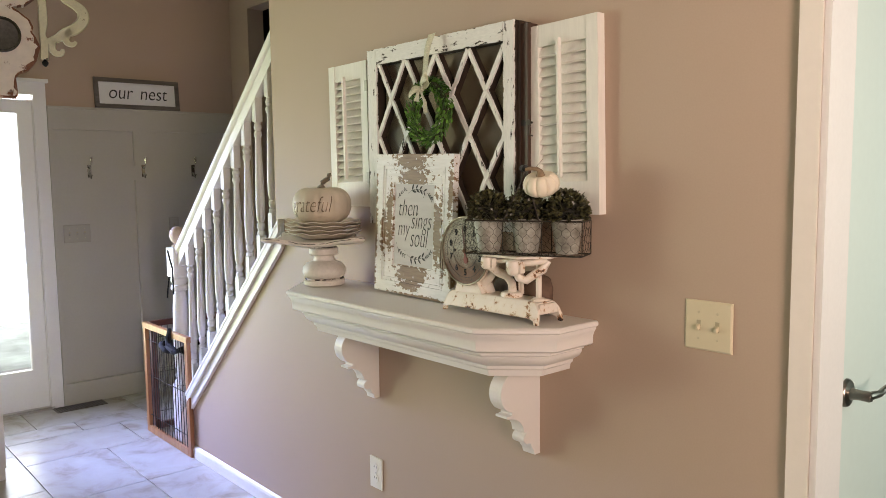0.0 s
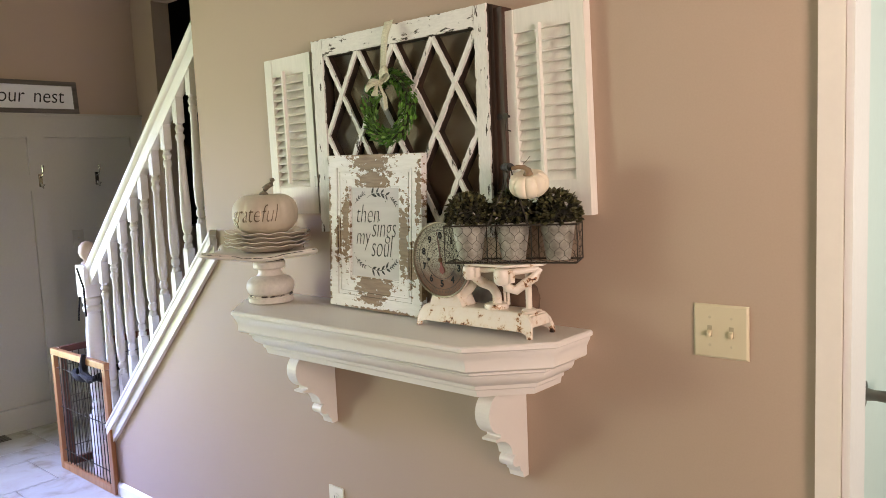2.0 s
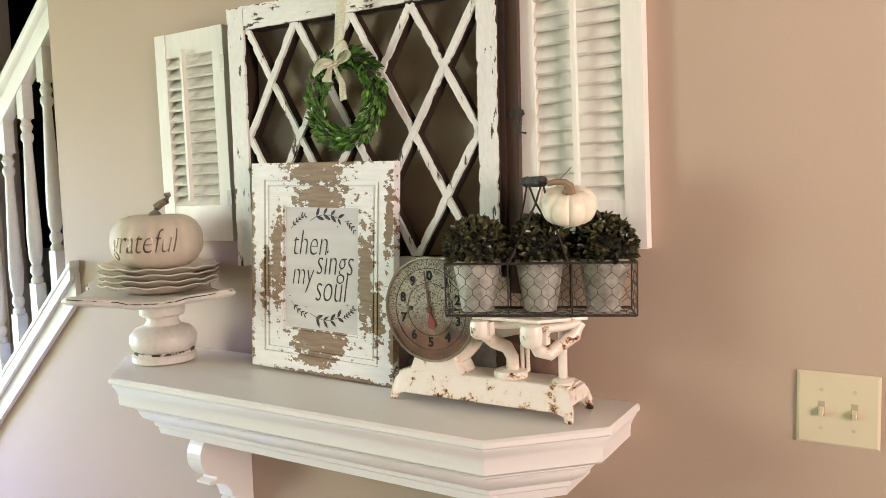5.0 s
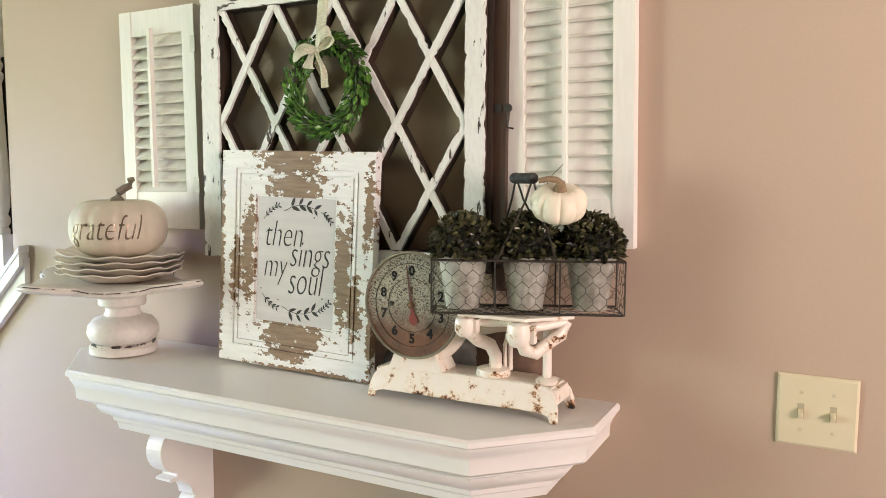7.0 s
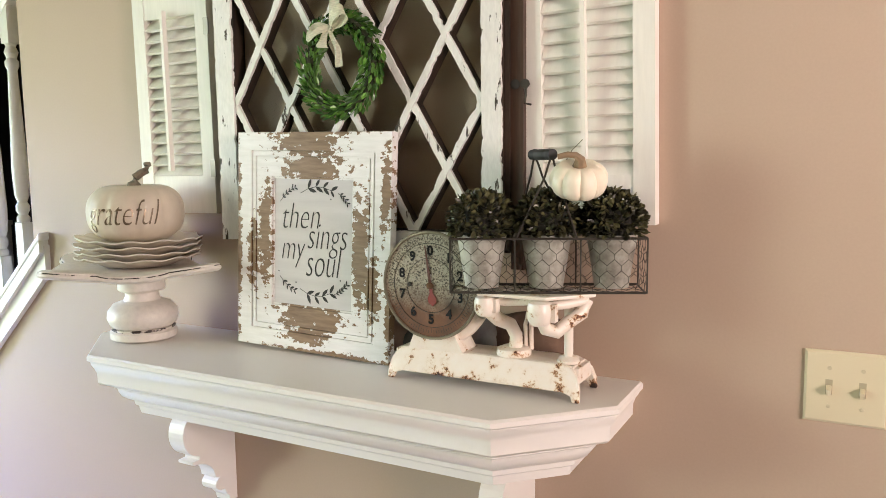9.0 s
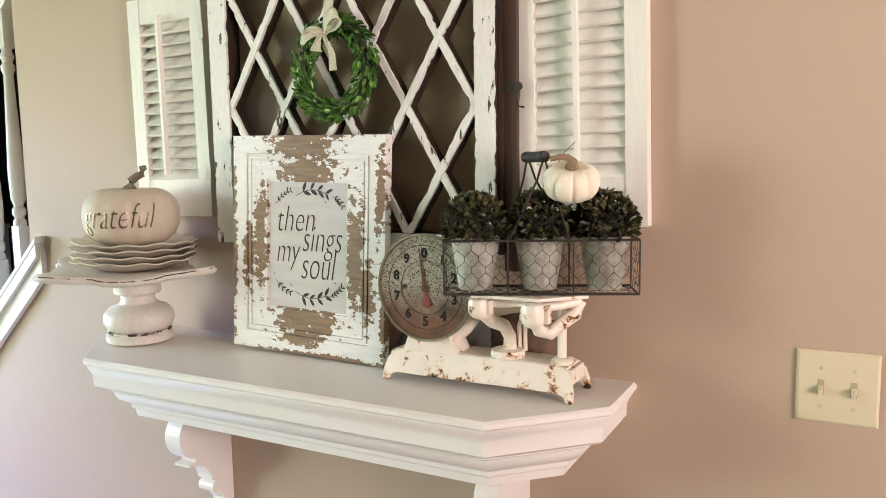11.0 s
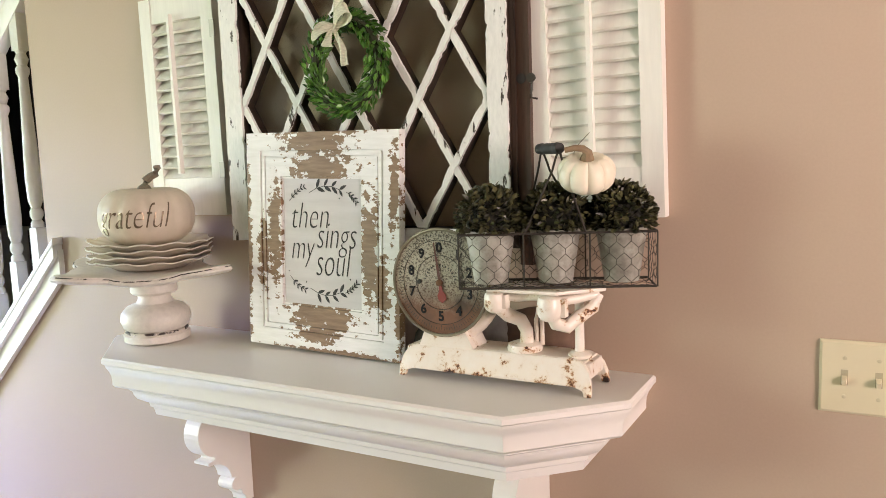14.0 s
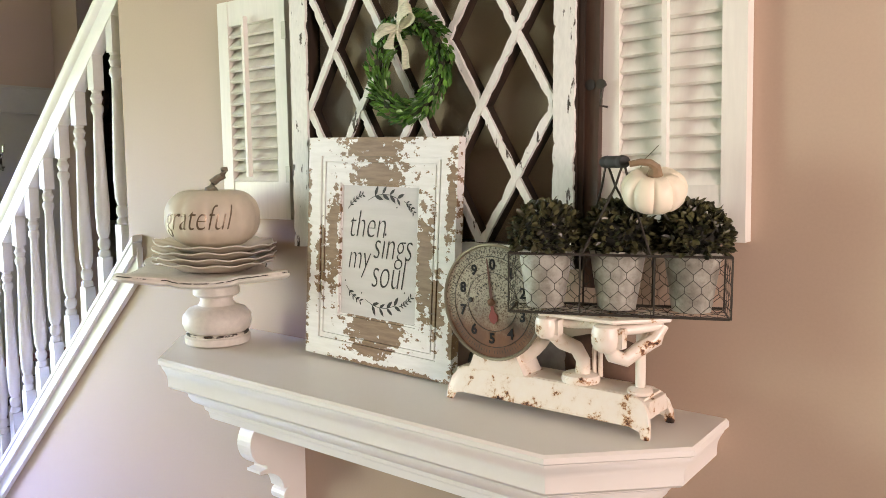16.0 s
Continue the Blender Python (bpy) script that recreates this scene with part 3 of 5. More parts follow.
def old_sash():
    X0, X1, Z0, Z1 = -1.157, -0.491, 1.287, 1.857
    ix0, ix1, iz0, iz1 = -1.107, -0.532, 1.322, 1.805
    s = thing("old_window_sash", "antique diamond-paned window sash with flaking white paint", "window sash")
    F, B = -0.060, -0.020
    for name, a, b, c, d, m in (("stile", X0, ix0, Z0, Z1, M_SASH), ("stile", ix1, X1, Z0, Z1, M_SASH),
                                ("top_rail", ix0, ix1, iz1, Z1, M_SASHX), ("bottom_rail", ix0, ix1, Z0, iz0, M_SASHX)):
        bm = prism(ragged([(a, c), (b, c), (b, d), (a, d)], 0.006, 0.0016, 0.0055), 0.006, "y")
        bmesh.ops.translate(bm, vec=(0, F, 0), verts=bm.verts)
        part(name, bm, m, s)
        part(name + "_core", box(a + 0.0005, b - 0.0005, F + 0.0061, B, c + 0.0005, d - 0.0005), M_DARKWOOD, s, "dark unpainted back of the frame")
    # solid dark strip stands for the weathered edge and the shaded gap
    part("edge_and_gap_strip", box(X1, X1 + 0.009, F + 0.012, -0.002, Z0, Z1 - 0.004), M_DARKWOOD, s, "black strip for the weathered edge and the dark gap beside it")
    part("edge_board", box(X1 + 0.0092, X1 + 0.033, -0.042, -0.002, Z0 - 0.03, Z1 - 0.012), M_REDWOOD, s, "red-brown bare wooden edge board", bevel=0.004)
    part("knot_hole", lathe([(0.008, 0), (0.009, 0.002), (0.005, 0.003)], 14, m=pose(X1 + 0.018, -0.0415, 1.583, 90, 0, 0)), M_SLOT, s, "dark nail hole")
    px, pz = (ix1 - ix0) / 4, (iz1 - iz0) / 2
    up = math.atan2(pz / 2, px / 2)
    w = 0.0078
    sag = lambda q: (q[0], q[1] - 0.03 * (q[0] + 0.82))
    for sgn in (1, -1):
        for k in range(-2, 7):
            xa = ix0 + k * px
            # a bar from the top edge running down, clipped to the opening
            xb = xa + sgn * px * 2
            nx, nz = math.sin(up) * w, math.cos(up) * w
            poly = [(xa - nx, iz1 - sgn * nz), (xa + nx, iz1 + sgn * nz), (xb + nx, iz0 + sgn * nz), (xb - nx, iz0 - sgn * nz)]
            poly = clip_poly([sag(q) for q in poly], ix0, ix1, iz0, iz1)
            if not poly:
                continue
            over = 0.0016 if sgn > 0 else 0
            bm = prism(ragged(poly, 0.007, 0.0012, 0.0048), 0.007, "y")
            bmesh.ops.translate(bm, vec=(0, F + 0.003 + over, 0), verts=bm.verts)
            part("muntin", bm, M_SASH, s)
            bm = prism(poly, 0.020, "y")
            bmesh.ops.translate(bm, vec=(0, F + 0.0102 + over, 0), verts=bm.verts)
            part("muntin_core", bm, M_DARKWOOD, s)
    for i in range(-1, 9):
        for j in range(0, 5):
            cx, cz = ix0 + i * px / 2, iz1 - j * pz / 2
            if (i + j) % 2 == 0:
                continue
            poly = clip_poly([sag(q) for q in ((cx - px / 2, cz), (cx, cz + pz / 2), (cx + px / 2, cz), (cx, cz - pz / 2))], ix0, ix1, iz0, iz1)
            if not poly:
                continue
            bm = prism(poly, 0.002, "y")
            bmesh.ops.translate(bm, vec=(0, F + 0.034, 0), verts=bm.verts)
            part("pane", bm, M_PANE, s)


old_sash()


# ---------------------------------------------------------------- wall plates
def wall_plate(x, z, w, gang, m):
    p = thing("light_switch", "ivory double toggle switch plate on the taupe wall" if gang == 2 else "ivory switch plate on the wainscot", "light switch", m @ pose(x, 0, z), "switches")
    bm = bmesh.new()
    a, b = w / 2, 0.057
    lo = [bm.verts.new(q) for q in ((-a, 0, -b), (a, 0, -b), (a, 0, b), (-a, 0, b))]
    mid = [bm.verts.new(q) for q in ((-a, -0.003, -b), (a, -0.003, -b), (a, -0.003, b), (-a, -0.003, b))]
    hi = [bm.verts.new(q) for q in ((-a + 0.004, -0.006, -b + 0.004), (a - 0.004, -0.006, -b + 0.004), (a - 0.004, -0.006, b - 0.004), (-a + 0.004, -0.006, b - 0.004))]
    for u, v in ((lo, mid), (mid, hi)):
        for k in range(4):
            bm.faces.new((u[k], u[(k + 1) % 4], v[(k + 1) % 4], v[k]))
    bm.faces.new(hi)
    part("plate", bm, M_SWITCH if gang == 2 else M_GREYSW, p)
    for k in range(gang):
        cx = (k - (gang - 1) / 2) * 0.046
        part("slot", box(cx - 0.005, cx + 0.005, -0.0064, -0.0058, -0.012, 0.012), plain("ivory_shadow_gap", (0.42, 0.36, 0.24), 0.5), p)
        bm = bmesh.new()
        cuboid(bm, cx - 0.004, cx + 0.004, -0.017, -0.005, -0.008, 0.003, None)
        for v in bm.verts:
            if v.co.y < -0.01:
                v.co.x = cx + (v.co.x - cx) * 0.75
        bmesh.ops.rotate(bm, verts=bm.verts, cent=(cx, -0.006, 0), matrix=Matrix.Rotation(radians(24), 3, "X"))
        part("toggle", bm, M_SWITCH if gang == 2 else M_GREYSW, p, bevel=0.001)
        for zz in (-0.030, 0.030):
            sc = part("screw", lathe([(0.0032, 0), (0.0032, 0.0006), (0.002, 0.001)], 10, m=pose(cx, -0.0058, zz, 90, 0, 0)), plain("ivory_screw", (0.55, 0.48, 0.33), 0.4), p)
    return p


EAST = pose(WALL_X0 + 0.0075, 0, 0, 0, 0, 90)
wall_plate(0.058, 1.098, 0.116, 2, pose(0, -0.0005, 0))
wall_plate(-0.107, 1.10, 0.162, 3, EAST)
wall_plate(0.525, 1.12, 0.07, 1, EAST)


def outlet():
    p = thing("wall_outlet", "white duplex outlet low on the taupe wall", "outlet", pose(-1.231, -0.0005, 0.379))
    part("plate", box(-0.035, 0.035, -0.005, 0, -0.057, 0.057), M_OUTLET, p, bevel=0.002)
    for s in (-0.02, 0.02):
        f = part("socket", lathe([(0.0165, 0), (0.0165, 0.0022), (0.0155, 0.003)], 24, m=pose(0, -0.0045, s, 90, 0, 0)), M_OUTLET, p)
        for dx in (-0.0065, 0.0065):
            part("slot", box(dx - 0.001, dx + 0.001, -0.0079, -0.0074, s - 0.001, s + 0.007), M_SLOT, f)
    part("screw", lathe([(0.0028, 0), (0.0028, 0.0007)], 10, m=pose(0, -0.005, 0, 90, 0, 0)), M_NICKEL, p)


outlet()


# ---------------------------------------------------------------- framed verse
def worn_frame_material():
    m, t, p = tree("distressed_white_frame_paint")
    co = t.nodes.new("ShaderNodeTexCoord")
    n0 = noise_node(t, 46, 7, 0.66, (1, 1, 1.5))
    n = t.nodes.new("ShaderNodeMapRange")
    n.clamp = False
    for key, v in (("From Min", 0.5), ("From Max", 0.75), ("To Min", 0.5), ("To Max", 0.90)):
        n.inputs[key].default_value = v
    t.links.new(n0.outputs[0], n.inputs[0])
    # worn zones: the middle of each side, close to the print
    best = None
    for cx, cz, rx, rz in ((0.0, 0.150, 0.078, 0.034), (-0.010, 0.196, 0.085, 0.026), (0.0, -0.150, 0.080, 0.034), (-0.01, -0.185, 0.06, 0.02), (-0.117, 0.02, 0.019, 0.120), (-0.148, -0.03, 0.015, 0.075),
                           (0.120, -0.005, 0.023, 0.120), (0.148, -0.080, 0.022, 0.065), (0.04, -0.219, 0.16, 0.009), (-0.187, -0.02, 0.008, 0.17), (0.0, 0.218, 0.12, 0.007), (0.178, 0.10, 0.012, 0.09), (0.185, -0.12, 0.008, 0.07)):
        mp = t.nodes.new("ShaderNodeMapping")
        mp.inputs["Location"].default_value = (-cx / rx, 0, -cz / rz)
        mp.inputs["Scale"].default_value = (1 / rx, 0, 1 / rz)
        t.links.new(co.outputs["Object"], mp.inputs[0])
        ln = t.nodes.new("ShaderNodeVectorMath")
        ln.operation = "LENGTH"
        t.links.new(mp.outputs[0], ln.inputs[0])
        if best is None:
            best = ln.outputs["Value"]
        else:
            mn = t.nodes.new("ShaderNodeMath")
            mn.operation = "MINIMUM"
            t.links.new(best, mn.inputs[0])
            t.links.new(ln.outputs["Value"], mn.inputs[1])
            best = mn.outputs[0]
    ad = t.nodes.new("ShaderNodeMath")
    ad.operation = "MULTIPLY_ADD"
    t.links.new(best, ad.inputs[0])
    ad.inputs[1].default_value = 0.40
    t.links.new(n.outputs[0], ad.inputs[2])
    mask = ramp(t, ad.outputs[0], [(0.86, (0, 0, 0)), (0.875, (1, 1, 1))])
    grain = noise_node(t, 60, 5, 0.6, (0.3, 1, 2))
    br = ramp(t, grain.outputs[0], [(0.3, (0.16, 0.088, 0.042)), (0.7, (0.29, 0.185, 0.105))])
    wh = ramp(t, grain.outputs[0], [(0.3, (0.74, 0.72, 0.69)), (0.7, (0.84, 0.82, 0.80))])
    t.links.new(mix(t, mask.outputs[0], br.outputs[0], wh.outputs[0]), p.inputs["Base Color"])
    p.inputs["Roughness"].default_value = 0.55
    bump(t, p, mask.outputs[0], 0.35, 0.001)
    return m


M_INK = plain("charcoal_ink", (0.035, 0.033, 0.035), 0.7, vary=0.3)


def sprig(bm, x0, z0, x1, z1, arch, n, size):
    """A bowed stem with pairs of pointed leaves, in the x-z plane."""
    pts = []
    for k in range(n + 1):
        f = k / n
        pts.append(Vector((x0 + (x1 - x0) * f, 0, z0 + (z1 - z0) * f + arch * 4 * f * (1 - f))))
    for a, b in zip(pts, pts[1:]):
        d = (b - a).normalized()
        w = Vector((-d.z, 0, d.x)) * 0.0006
        bm.faces.new([bm.verts.new(q) for q in (a - w, b - w, b + w, a + w)])
        for sg in (1, -1):
            ang = math.atan2(d.z, d.x) + sg * 0.75
            u = Vector((math.cos(ang), 0, math.sin(ang)))
            v = Vector((-u.z, 0, u.x))
            ln = size * random.uniform(0.8, 1.15)
            ring = [b, b + u * ln * 0.3 + v * ln * 0.17, b + u * ln * 0.65 + v * ln * 0.16, b + u * ln, b + u * ln * 0.65 - v * ln * 0.14, b + u * ln * 0.3 - v * ln * 0.15]
            bm.faces.new([bm.verts.new(q) for q in ring])


def framed_verse():
    W, H = 0.378, 0.438
    f = thing("framed_verse", "distressed white wooden frame with a hand-lettered verse, leaning on the sash", "picture frame", pose(-0.894, -0.086, SZ + 0.0045, -2.2, 1.2, -0.8))
    mw = worn_frame_material()
    c = H / 2

    def ring(name, a, b, y0, y1, lift=0.0, tilt=0.0):
        """A mitred frame ring between half-insets a and b."""
        bm = bmesh.new()
        o = [(-W / 2 + a, -c + a), (W / 2 - a, -c + a), (W / 2 - a, c - a), (-W / 2 + a, c - a)]
        i = [(-W / 2 + b, -c + b), (W / 2 - b, -c + b), (W / 2 - b, c - b), (-W / 2 + b, c - b)]
        of = [bm.verts.new((x, y0, z)) for x, z in o]
        inn = [bm.verts.new((x, y0 + tilt, z)) for x, z in i]
        ob_ = [bm.verts.new((x, y1, z)) for x, z in o]
        ib = [bm.verts.new((x, y1, z)) for x, z in i]
        for k in range(4):
            n = (k + 1) % 4
            bm.faces.new((of[k], of[n], inn[n], inn[k]))
            bm.faces.new((ob_[k], ib[k], ib[n], ob_[n]))
            bm.faces.new((of[k], ob_[k], ob_[n], of[n]))
            bm.faces.new((inn[k], inn[n], ib[n], ib[k]))
        ob = part(name, bm, mw, f)
        ob.location = (0, 0, c)
        return ob
    ring("outer_frame", 0.0, 0.036, -0.020, 0.0)
    ring("groove", 0.0362, 0.040, -0.0155, -0.001)
    ring("inner_bead", 0.0402, 0.047, -0.0190, -0.001)
    ring("inner_groove", 0.0472, 0.050, -0.0150, -0.001)
    ring("inner_frame", 0.0502, 0.088, -0.0185, -0.001, tilt=0.0015)
    ring("inner_lip", 0.0882, 0.092, -0.0135, -0.001)
    pr = part("print", box(-W / 2 + 0.092, W / 2 - 0.092, -0.012, -0.001, 0.092, H - 0.092), wood("whitewashed_print_board", (0.54, 0.51, 0.50), (0.66, 0.63, 0.615), 5, 0.6, (0.5, 6, 6), 0.05), f, "white print with a lettered verse")
    for body, x, z, size, w in (("then", -0.032, 0.270, 0.058, 0.98), ("sings", 0.034, 0.233, 0.060, 0.90), ("my", -0.052, 0.206, 0.056, 0.92), ("soul", 0.024, 0.179, 0.064, 0.84)):
        bm = lettering(body, size, 0.30, 0.0003, w * 0.96, -0.0012)
        for v in bm.verts:
            v.co.z *= 1.35
        ob = part("lettering", bm, M_INK, pr)
        ob.matrix_basis = pose(x, -0.0125, z, 0, -1.5, 0)
    for x0, z0, x1, z1, arch, n, sz in ((-0.03, 0.318, 0.045, 0.325, 0.010, 4, 0.020), (-0.082, 0.300, -0.045, 0.328, 0.004, 5, 0.009), (0.062, 0.320, 0.085, 0.302, 0.003, 4, 0.010),
                                        (-0.03, 0.126, 0.045, 0.122, -0.010, 4, 0.020), (-0.082, 0.148, -0.045, 0.122, -0.004, 4, 0.011), (0.056, 0.122, 0.085, 0.142, -0.003, 5, 0.009)):
        bm = bmesh.new()
        sprig(bm, x0, z0, x1, z1, arch, n, sz)
        part("leaf_sprig", bm, M_INK, pr).location = (0, -0.0128, 0)
    for x, z in ((-0.05, 0.334), (0.03, 0.334), (0.045, 0.308), (-0.085, 0.158), (-0.04, 0.138), (-0.043, 0.118), (0.07, 0.15)):
        bm = bmesh.new()
        vs = [bm.verts.new((x + 0.0017 * math.cos(a * math.pi / 4), 0, z + 0.0017 * math.sin(a * math.pi / 4))) for a in range(8)]
        bm.faces.new(vs)
        part("ink_dot", bm, M_INK, pr).location = (0, -0.0128, 0)


framed_verse()

# ---------------------------------------------------------------- cake stand, plates, pumpkin
CK = Vector((-1.329, -0.138, SZ + 0.0005))
M_CREAM = chippy("cream_paint_worn_edges", (0.76, 0.71, 0.64), (0.10, 0.07, 0.05), 0.235, 30, 0.45, 0.02)
M_WORN = chippy("worn_through_paint", (0.70, 0.65, 0.58), (0.05, 0.035, 0.025), 0.50, 34, 0.5, 0.04)
M_PLATE = plain("cream_glazed_ceramic", (0.72, 0.64, 0.53), 0.25, vary=0.08, scale=30, relief=0.05)


def cake_stand():
    s = thing("cake_stand", "cream painted turned wooden pedestal stand with a shaped board", "cake stand", Matrix.Translation(CK))
    part("pedestal", lathe([(0.062, 0), (0.070, 0.004), (0.071, 0.018), (0.066, 0.0225), (0.066, 0.026), (0.060, 0.027), (0.069, 0.033), (0.075, 0.048), (0.073, 0.064), (0.062, 0.078),
                            (0.040, 0.086), (0.035, 0.096), (0.036, 0.104), (0.046, 0.107), (0.050, 0.111), (0.050, 0.128), (0.046, 0.132), (0.040, 0.133), (0.044, 0.139), (0.040, 0.152)], 44), M_CREAM, s, smooth=True)
    bm2 = lathe([(0.0665, 0.0222), (0.0672, 0.0240), (0.0672, 0.0256), (0.0655, 0.0268)], 44, wobble=lambda a, z: 1 + 0.006 * math.sin(7 * a) + 0.006 * math.sin(17 * a))
    part("worn_ring", bm2, M_WORN, s, "dark worn line round the foot")
    bm3 = lathe([(0.0405, 0.1318), (0.0472, 0.1322), (0.0472, 0.1345), (0.041, 0.135)], 44)
    part("worn_ring", bm3, M_WORN, s, "dark worn line under the board")
    bm = bmesh.new()
    n = 96

    def edge(a, d):
        tip = abs(math.cos(2 * a))
        r = 0.185 + 0.052 * tip ** 5 - 0.012 * math.exp(-((tip - 0.72) / 0.10) ** 2) - d
        x, y = r * math.cos(a), r * math.sin(a)
        if y > 0:
            y *= 0.50
        return x, y, 0.018 * tip ** 3
    rows = []
    for d, z in ((0.012, 0.146), (0.004, 0.148), (0.0, 0.152), (0.0015, 0.156), (0.005, 0.158), (0.006, 0.161), (0.012, 0.163), (0.05, 0.162), (0.10, 0.161)):
        row = []
        for k in range(n):
            x, y, up = edge(2 * math.pi * k / n, d)
            row.append(bm.verts.new((x, y, z + up * max(0.0, 1 - d / 0.10))))
        rows.append(row)
    for a, b in zip(rows, rows[1:]):
        for k in range(n):
            bm.faces.new((a[k], a[(k + 1) % n], b[(k + 1) % n], b[k]))
    bm.faces.new(rows[0][::-1])
    bm.faces.new(rows[-1])
    part("board", bm, M_CREAM, s, smooth=True)
    ln = []
    for k in range(97):
        x, y, up = edge(2 * math.pi * k / 96, 0.0042)
        ln.append((x, y, 0.1578 + up * 0.96))
    part("worn_edge", tube(ln, 0.0014, 5), M_WORN, s, "dark worn line along the board edge")


cake_stand()


def plates_and_pumpkin():
    top = CK.z + 0.163
    for k in range(4):
        p = thing("plate", "cream ceramic plate with a scalloped rim in a stack", "plate", pose(CK.x - 0.004 + 0.004 * (k % 2), CK.y + 0.002, top + 0.0136 * k, 0.6 * (k - 1), 0.4 * k, 25 * k), "stacked plates")
        bm = lathe([(0.055, 0.0), (0.075, 0.001), (0.090, 0.009), (0.124, 0.0185), (0.128, 0.0200), (0.1275, 0.0225), (0.122, 0.0215), (0.088, 0.0125), (0.072, 0.0055), (0.02, 0.005)], 84,
                           wobble=lambda a, z: 1 + (0.026 * math.cos(12 * a) if z > 0.012 else 0))
        wave = lambda a: 0.0022 * math.cos(12 * a + 0.8) + 0.0012 * math.sin(3 * a)
        for v in bm.verts:
            v.co.z += wave(math.atan2(v.co.y, v.co.x)) * max(0.0, min(1.0, (v.co.xy.length - 0.09) / 0.03))
        part("dish", bm, M_PLATE, p, smooth=True)
        rim = []
        for q in range(85):
            a = q * math.tau / 84
            r = 0.1285 * (1 + 0.026 * math.cos(12 * a))
            rim.append((r * math.cos(a), r * math.sin(a), 0.0215 + wave(a)))
        part("rim_edge", tube(rim, 0.0015, 5), plain("worn_rim_glaze", (0.62, 0.58, 0.52), 0.3), p, smooth=True)
    base = top + 0.0136 * 3 + 0.0075
    pk = thing("pumpkin", "cream faux pumpkin with cursive lettering, on the stacked plates", "pumpkin", pose(CK.x - 0.003, CK.y, base))
    R, Hh = 0.101, 0.136

    def prof(v):
        # v runs -1 at the bottom to 1 at the top
        c = math.sqrt(max(0.0, 1 - abs(v) ** 2.5))
        return R * (0.16 + 0.84 * c)
    rows = []
    for k in range(25):
        v = -1 + 2 * k / 24
        dip = -0.016 * math.exp(-((1 - v) / 0.05))
        rows.append((prof(v), Hh / 2 * (1 + v) + dip))
    rows.append((0.008, Hh - 0.018))
    ribs = lambda a, z: 1 - 0.062 * (1 - abs(math.sin(5 * a + 0.4))) ** 2.4 * (0.4 + 0.6 * min(1, z / Hh))
    mp = plain("matte_cream_pumpkin_skin", (0.62, 0.54, 0.43), 0.6, vary=0.08, scale=60, relief=0.12, big=14)
    part("body", lathe(rows, 90, wobble=ribs), mp, pk, smooth=True)
    st = [(0, 0, Hh - 0.024), (-0.002, 0, Hh - 0.004), (0.000, 0.003, Hh + 0.008), (0.010, 0.010, Hh + 0.017), (0.019, 0.016, Hh + 0.022), (0.022, 0.018, Hh + 0.034), (0.021, 0.018, Hh + 0.040)]
    part("stem", tube(st, 0.008, 9, radii=[0.021, 0.013, 0.0095, 0.0085, 0.0085, 0.0085, 0.0075]), plain("grey_brown_stem", (0.22, 0.18, 0.13), 0.55, vary=0.5, scale=120, relief=0.6, dist=0.003), pk, "grey-brown curved stem", smooth=True)
    bm = lettering("grateful", 0.068, 0.36, 0.0006, 0.76, -0.0010)
    for _ in range(3):
        bmesh.ops.subdivide_edges(bm, edges=[e for e in bm.edges if e.calc_length() > 0.006], cuts=1)
    bmesh.ops.triangulate(bm, faces=bm.faces)
    a0 = radians(-61)
    for v in bm.verts:
        x, y, z = v.co.x, v.co.y, v.co.z * 1.15 + 0.070
        a = a0 + x / 0.100
        vv = max(-0.98, min(0.98, 2 * z / Hh - 1))
        r = prof(vv) * ribs(a, z) - y + 0.0006
        v.co = (r * math.cos(a), r * math.sin(a), z)
    part("lettering", bm, plain("bronze_glitter", (0.20, 0.15, 0.10), 0.35, 0.6, 0.5, 400), pk, "bronze cursive lettering")


plates_and_pumpkin()


# ---------------------------------------------------------------- kitchen scale
def rusty_enamel():
    """Cream enamel, rusted through in spots and, more, along the lower edge where the damp stood."""
    m, t, p = tree("rusty_cream_enamel")
    n = noise_node(t, 40, 7, 0.66)
    co = t.nodes.new("ShaderNodeTexCoord")
    sx = t.nodes.new("ShaderNodeSeparateXYZ")
    t.links.new(co.outputs["Object"], sx.inputs[0])
    low = t.nodes.new("ShaderNodeMapRange")
    for key, v in (("From Min", 0.0), ("From Max", 0.030), ("To Min", -0.15), ("To Max", 0.0)):
        low.inputs[key].default_value = v
    t.links.new(sx.outputs["Z"], low.inputs[0])
    ad = t.nodes.new("ShaderNodeMath")
    t.links.new(n.outputs[0], ad.inputs[0])
    t.links.new(low.outputs[0], ad.inputs[1])
    c = ramp(t, ad.outputs[0], [(0.305, (0.030, 0.016, 0.011)), (0.345, (0.17, 0.062, 0.022)), (0.372, (0.46, 0.27, 0.13)), (0.405, (0.76, 0.66, 0.54)), (0.46, (0.82, 0.74, 0.64)), (0.7, (0.84, 0.78, 0.70))])
    t.links.new(c.outputs[0], p.inputs["Base Color"])
    g = ramp(t, ad.outputs[0], [(0.32, (0.8, 0.8, 0.8)), (0.40, (0.30, 0.30, 0.30))])
    t.links.new(g.outputs[0], p.inputs["Roughness"])
    bump(t, p, g.outputs[0], -0.25, 0.001)
    return m


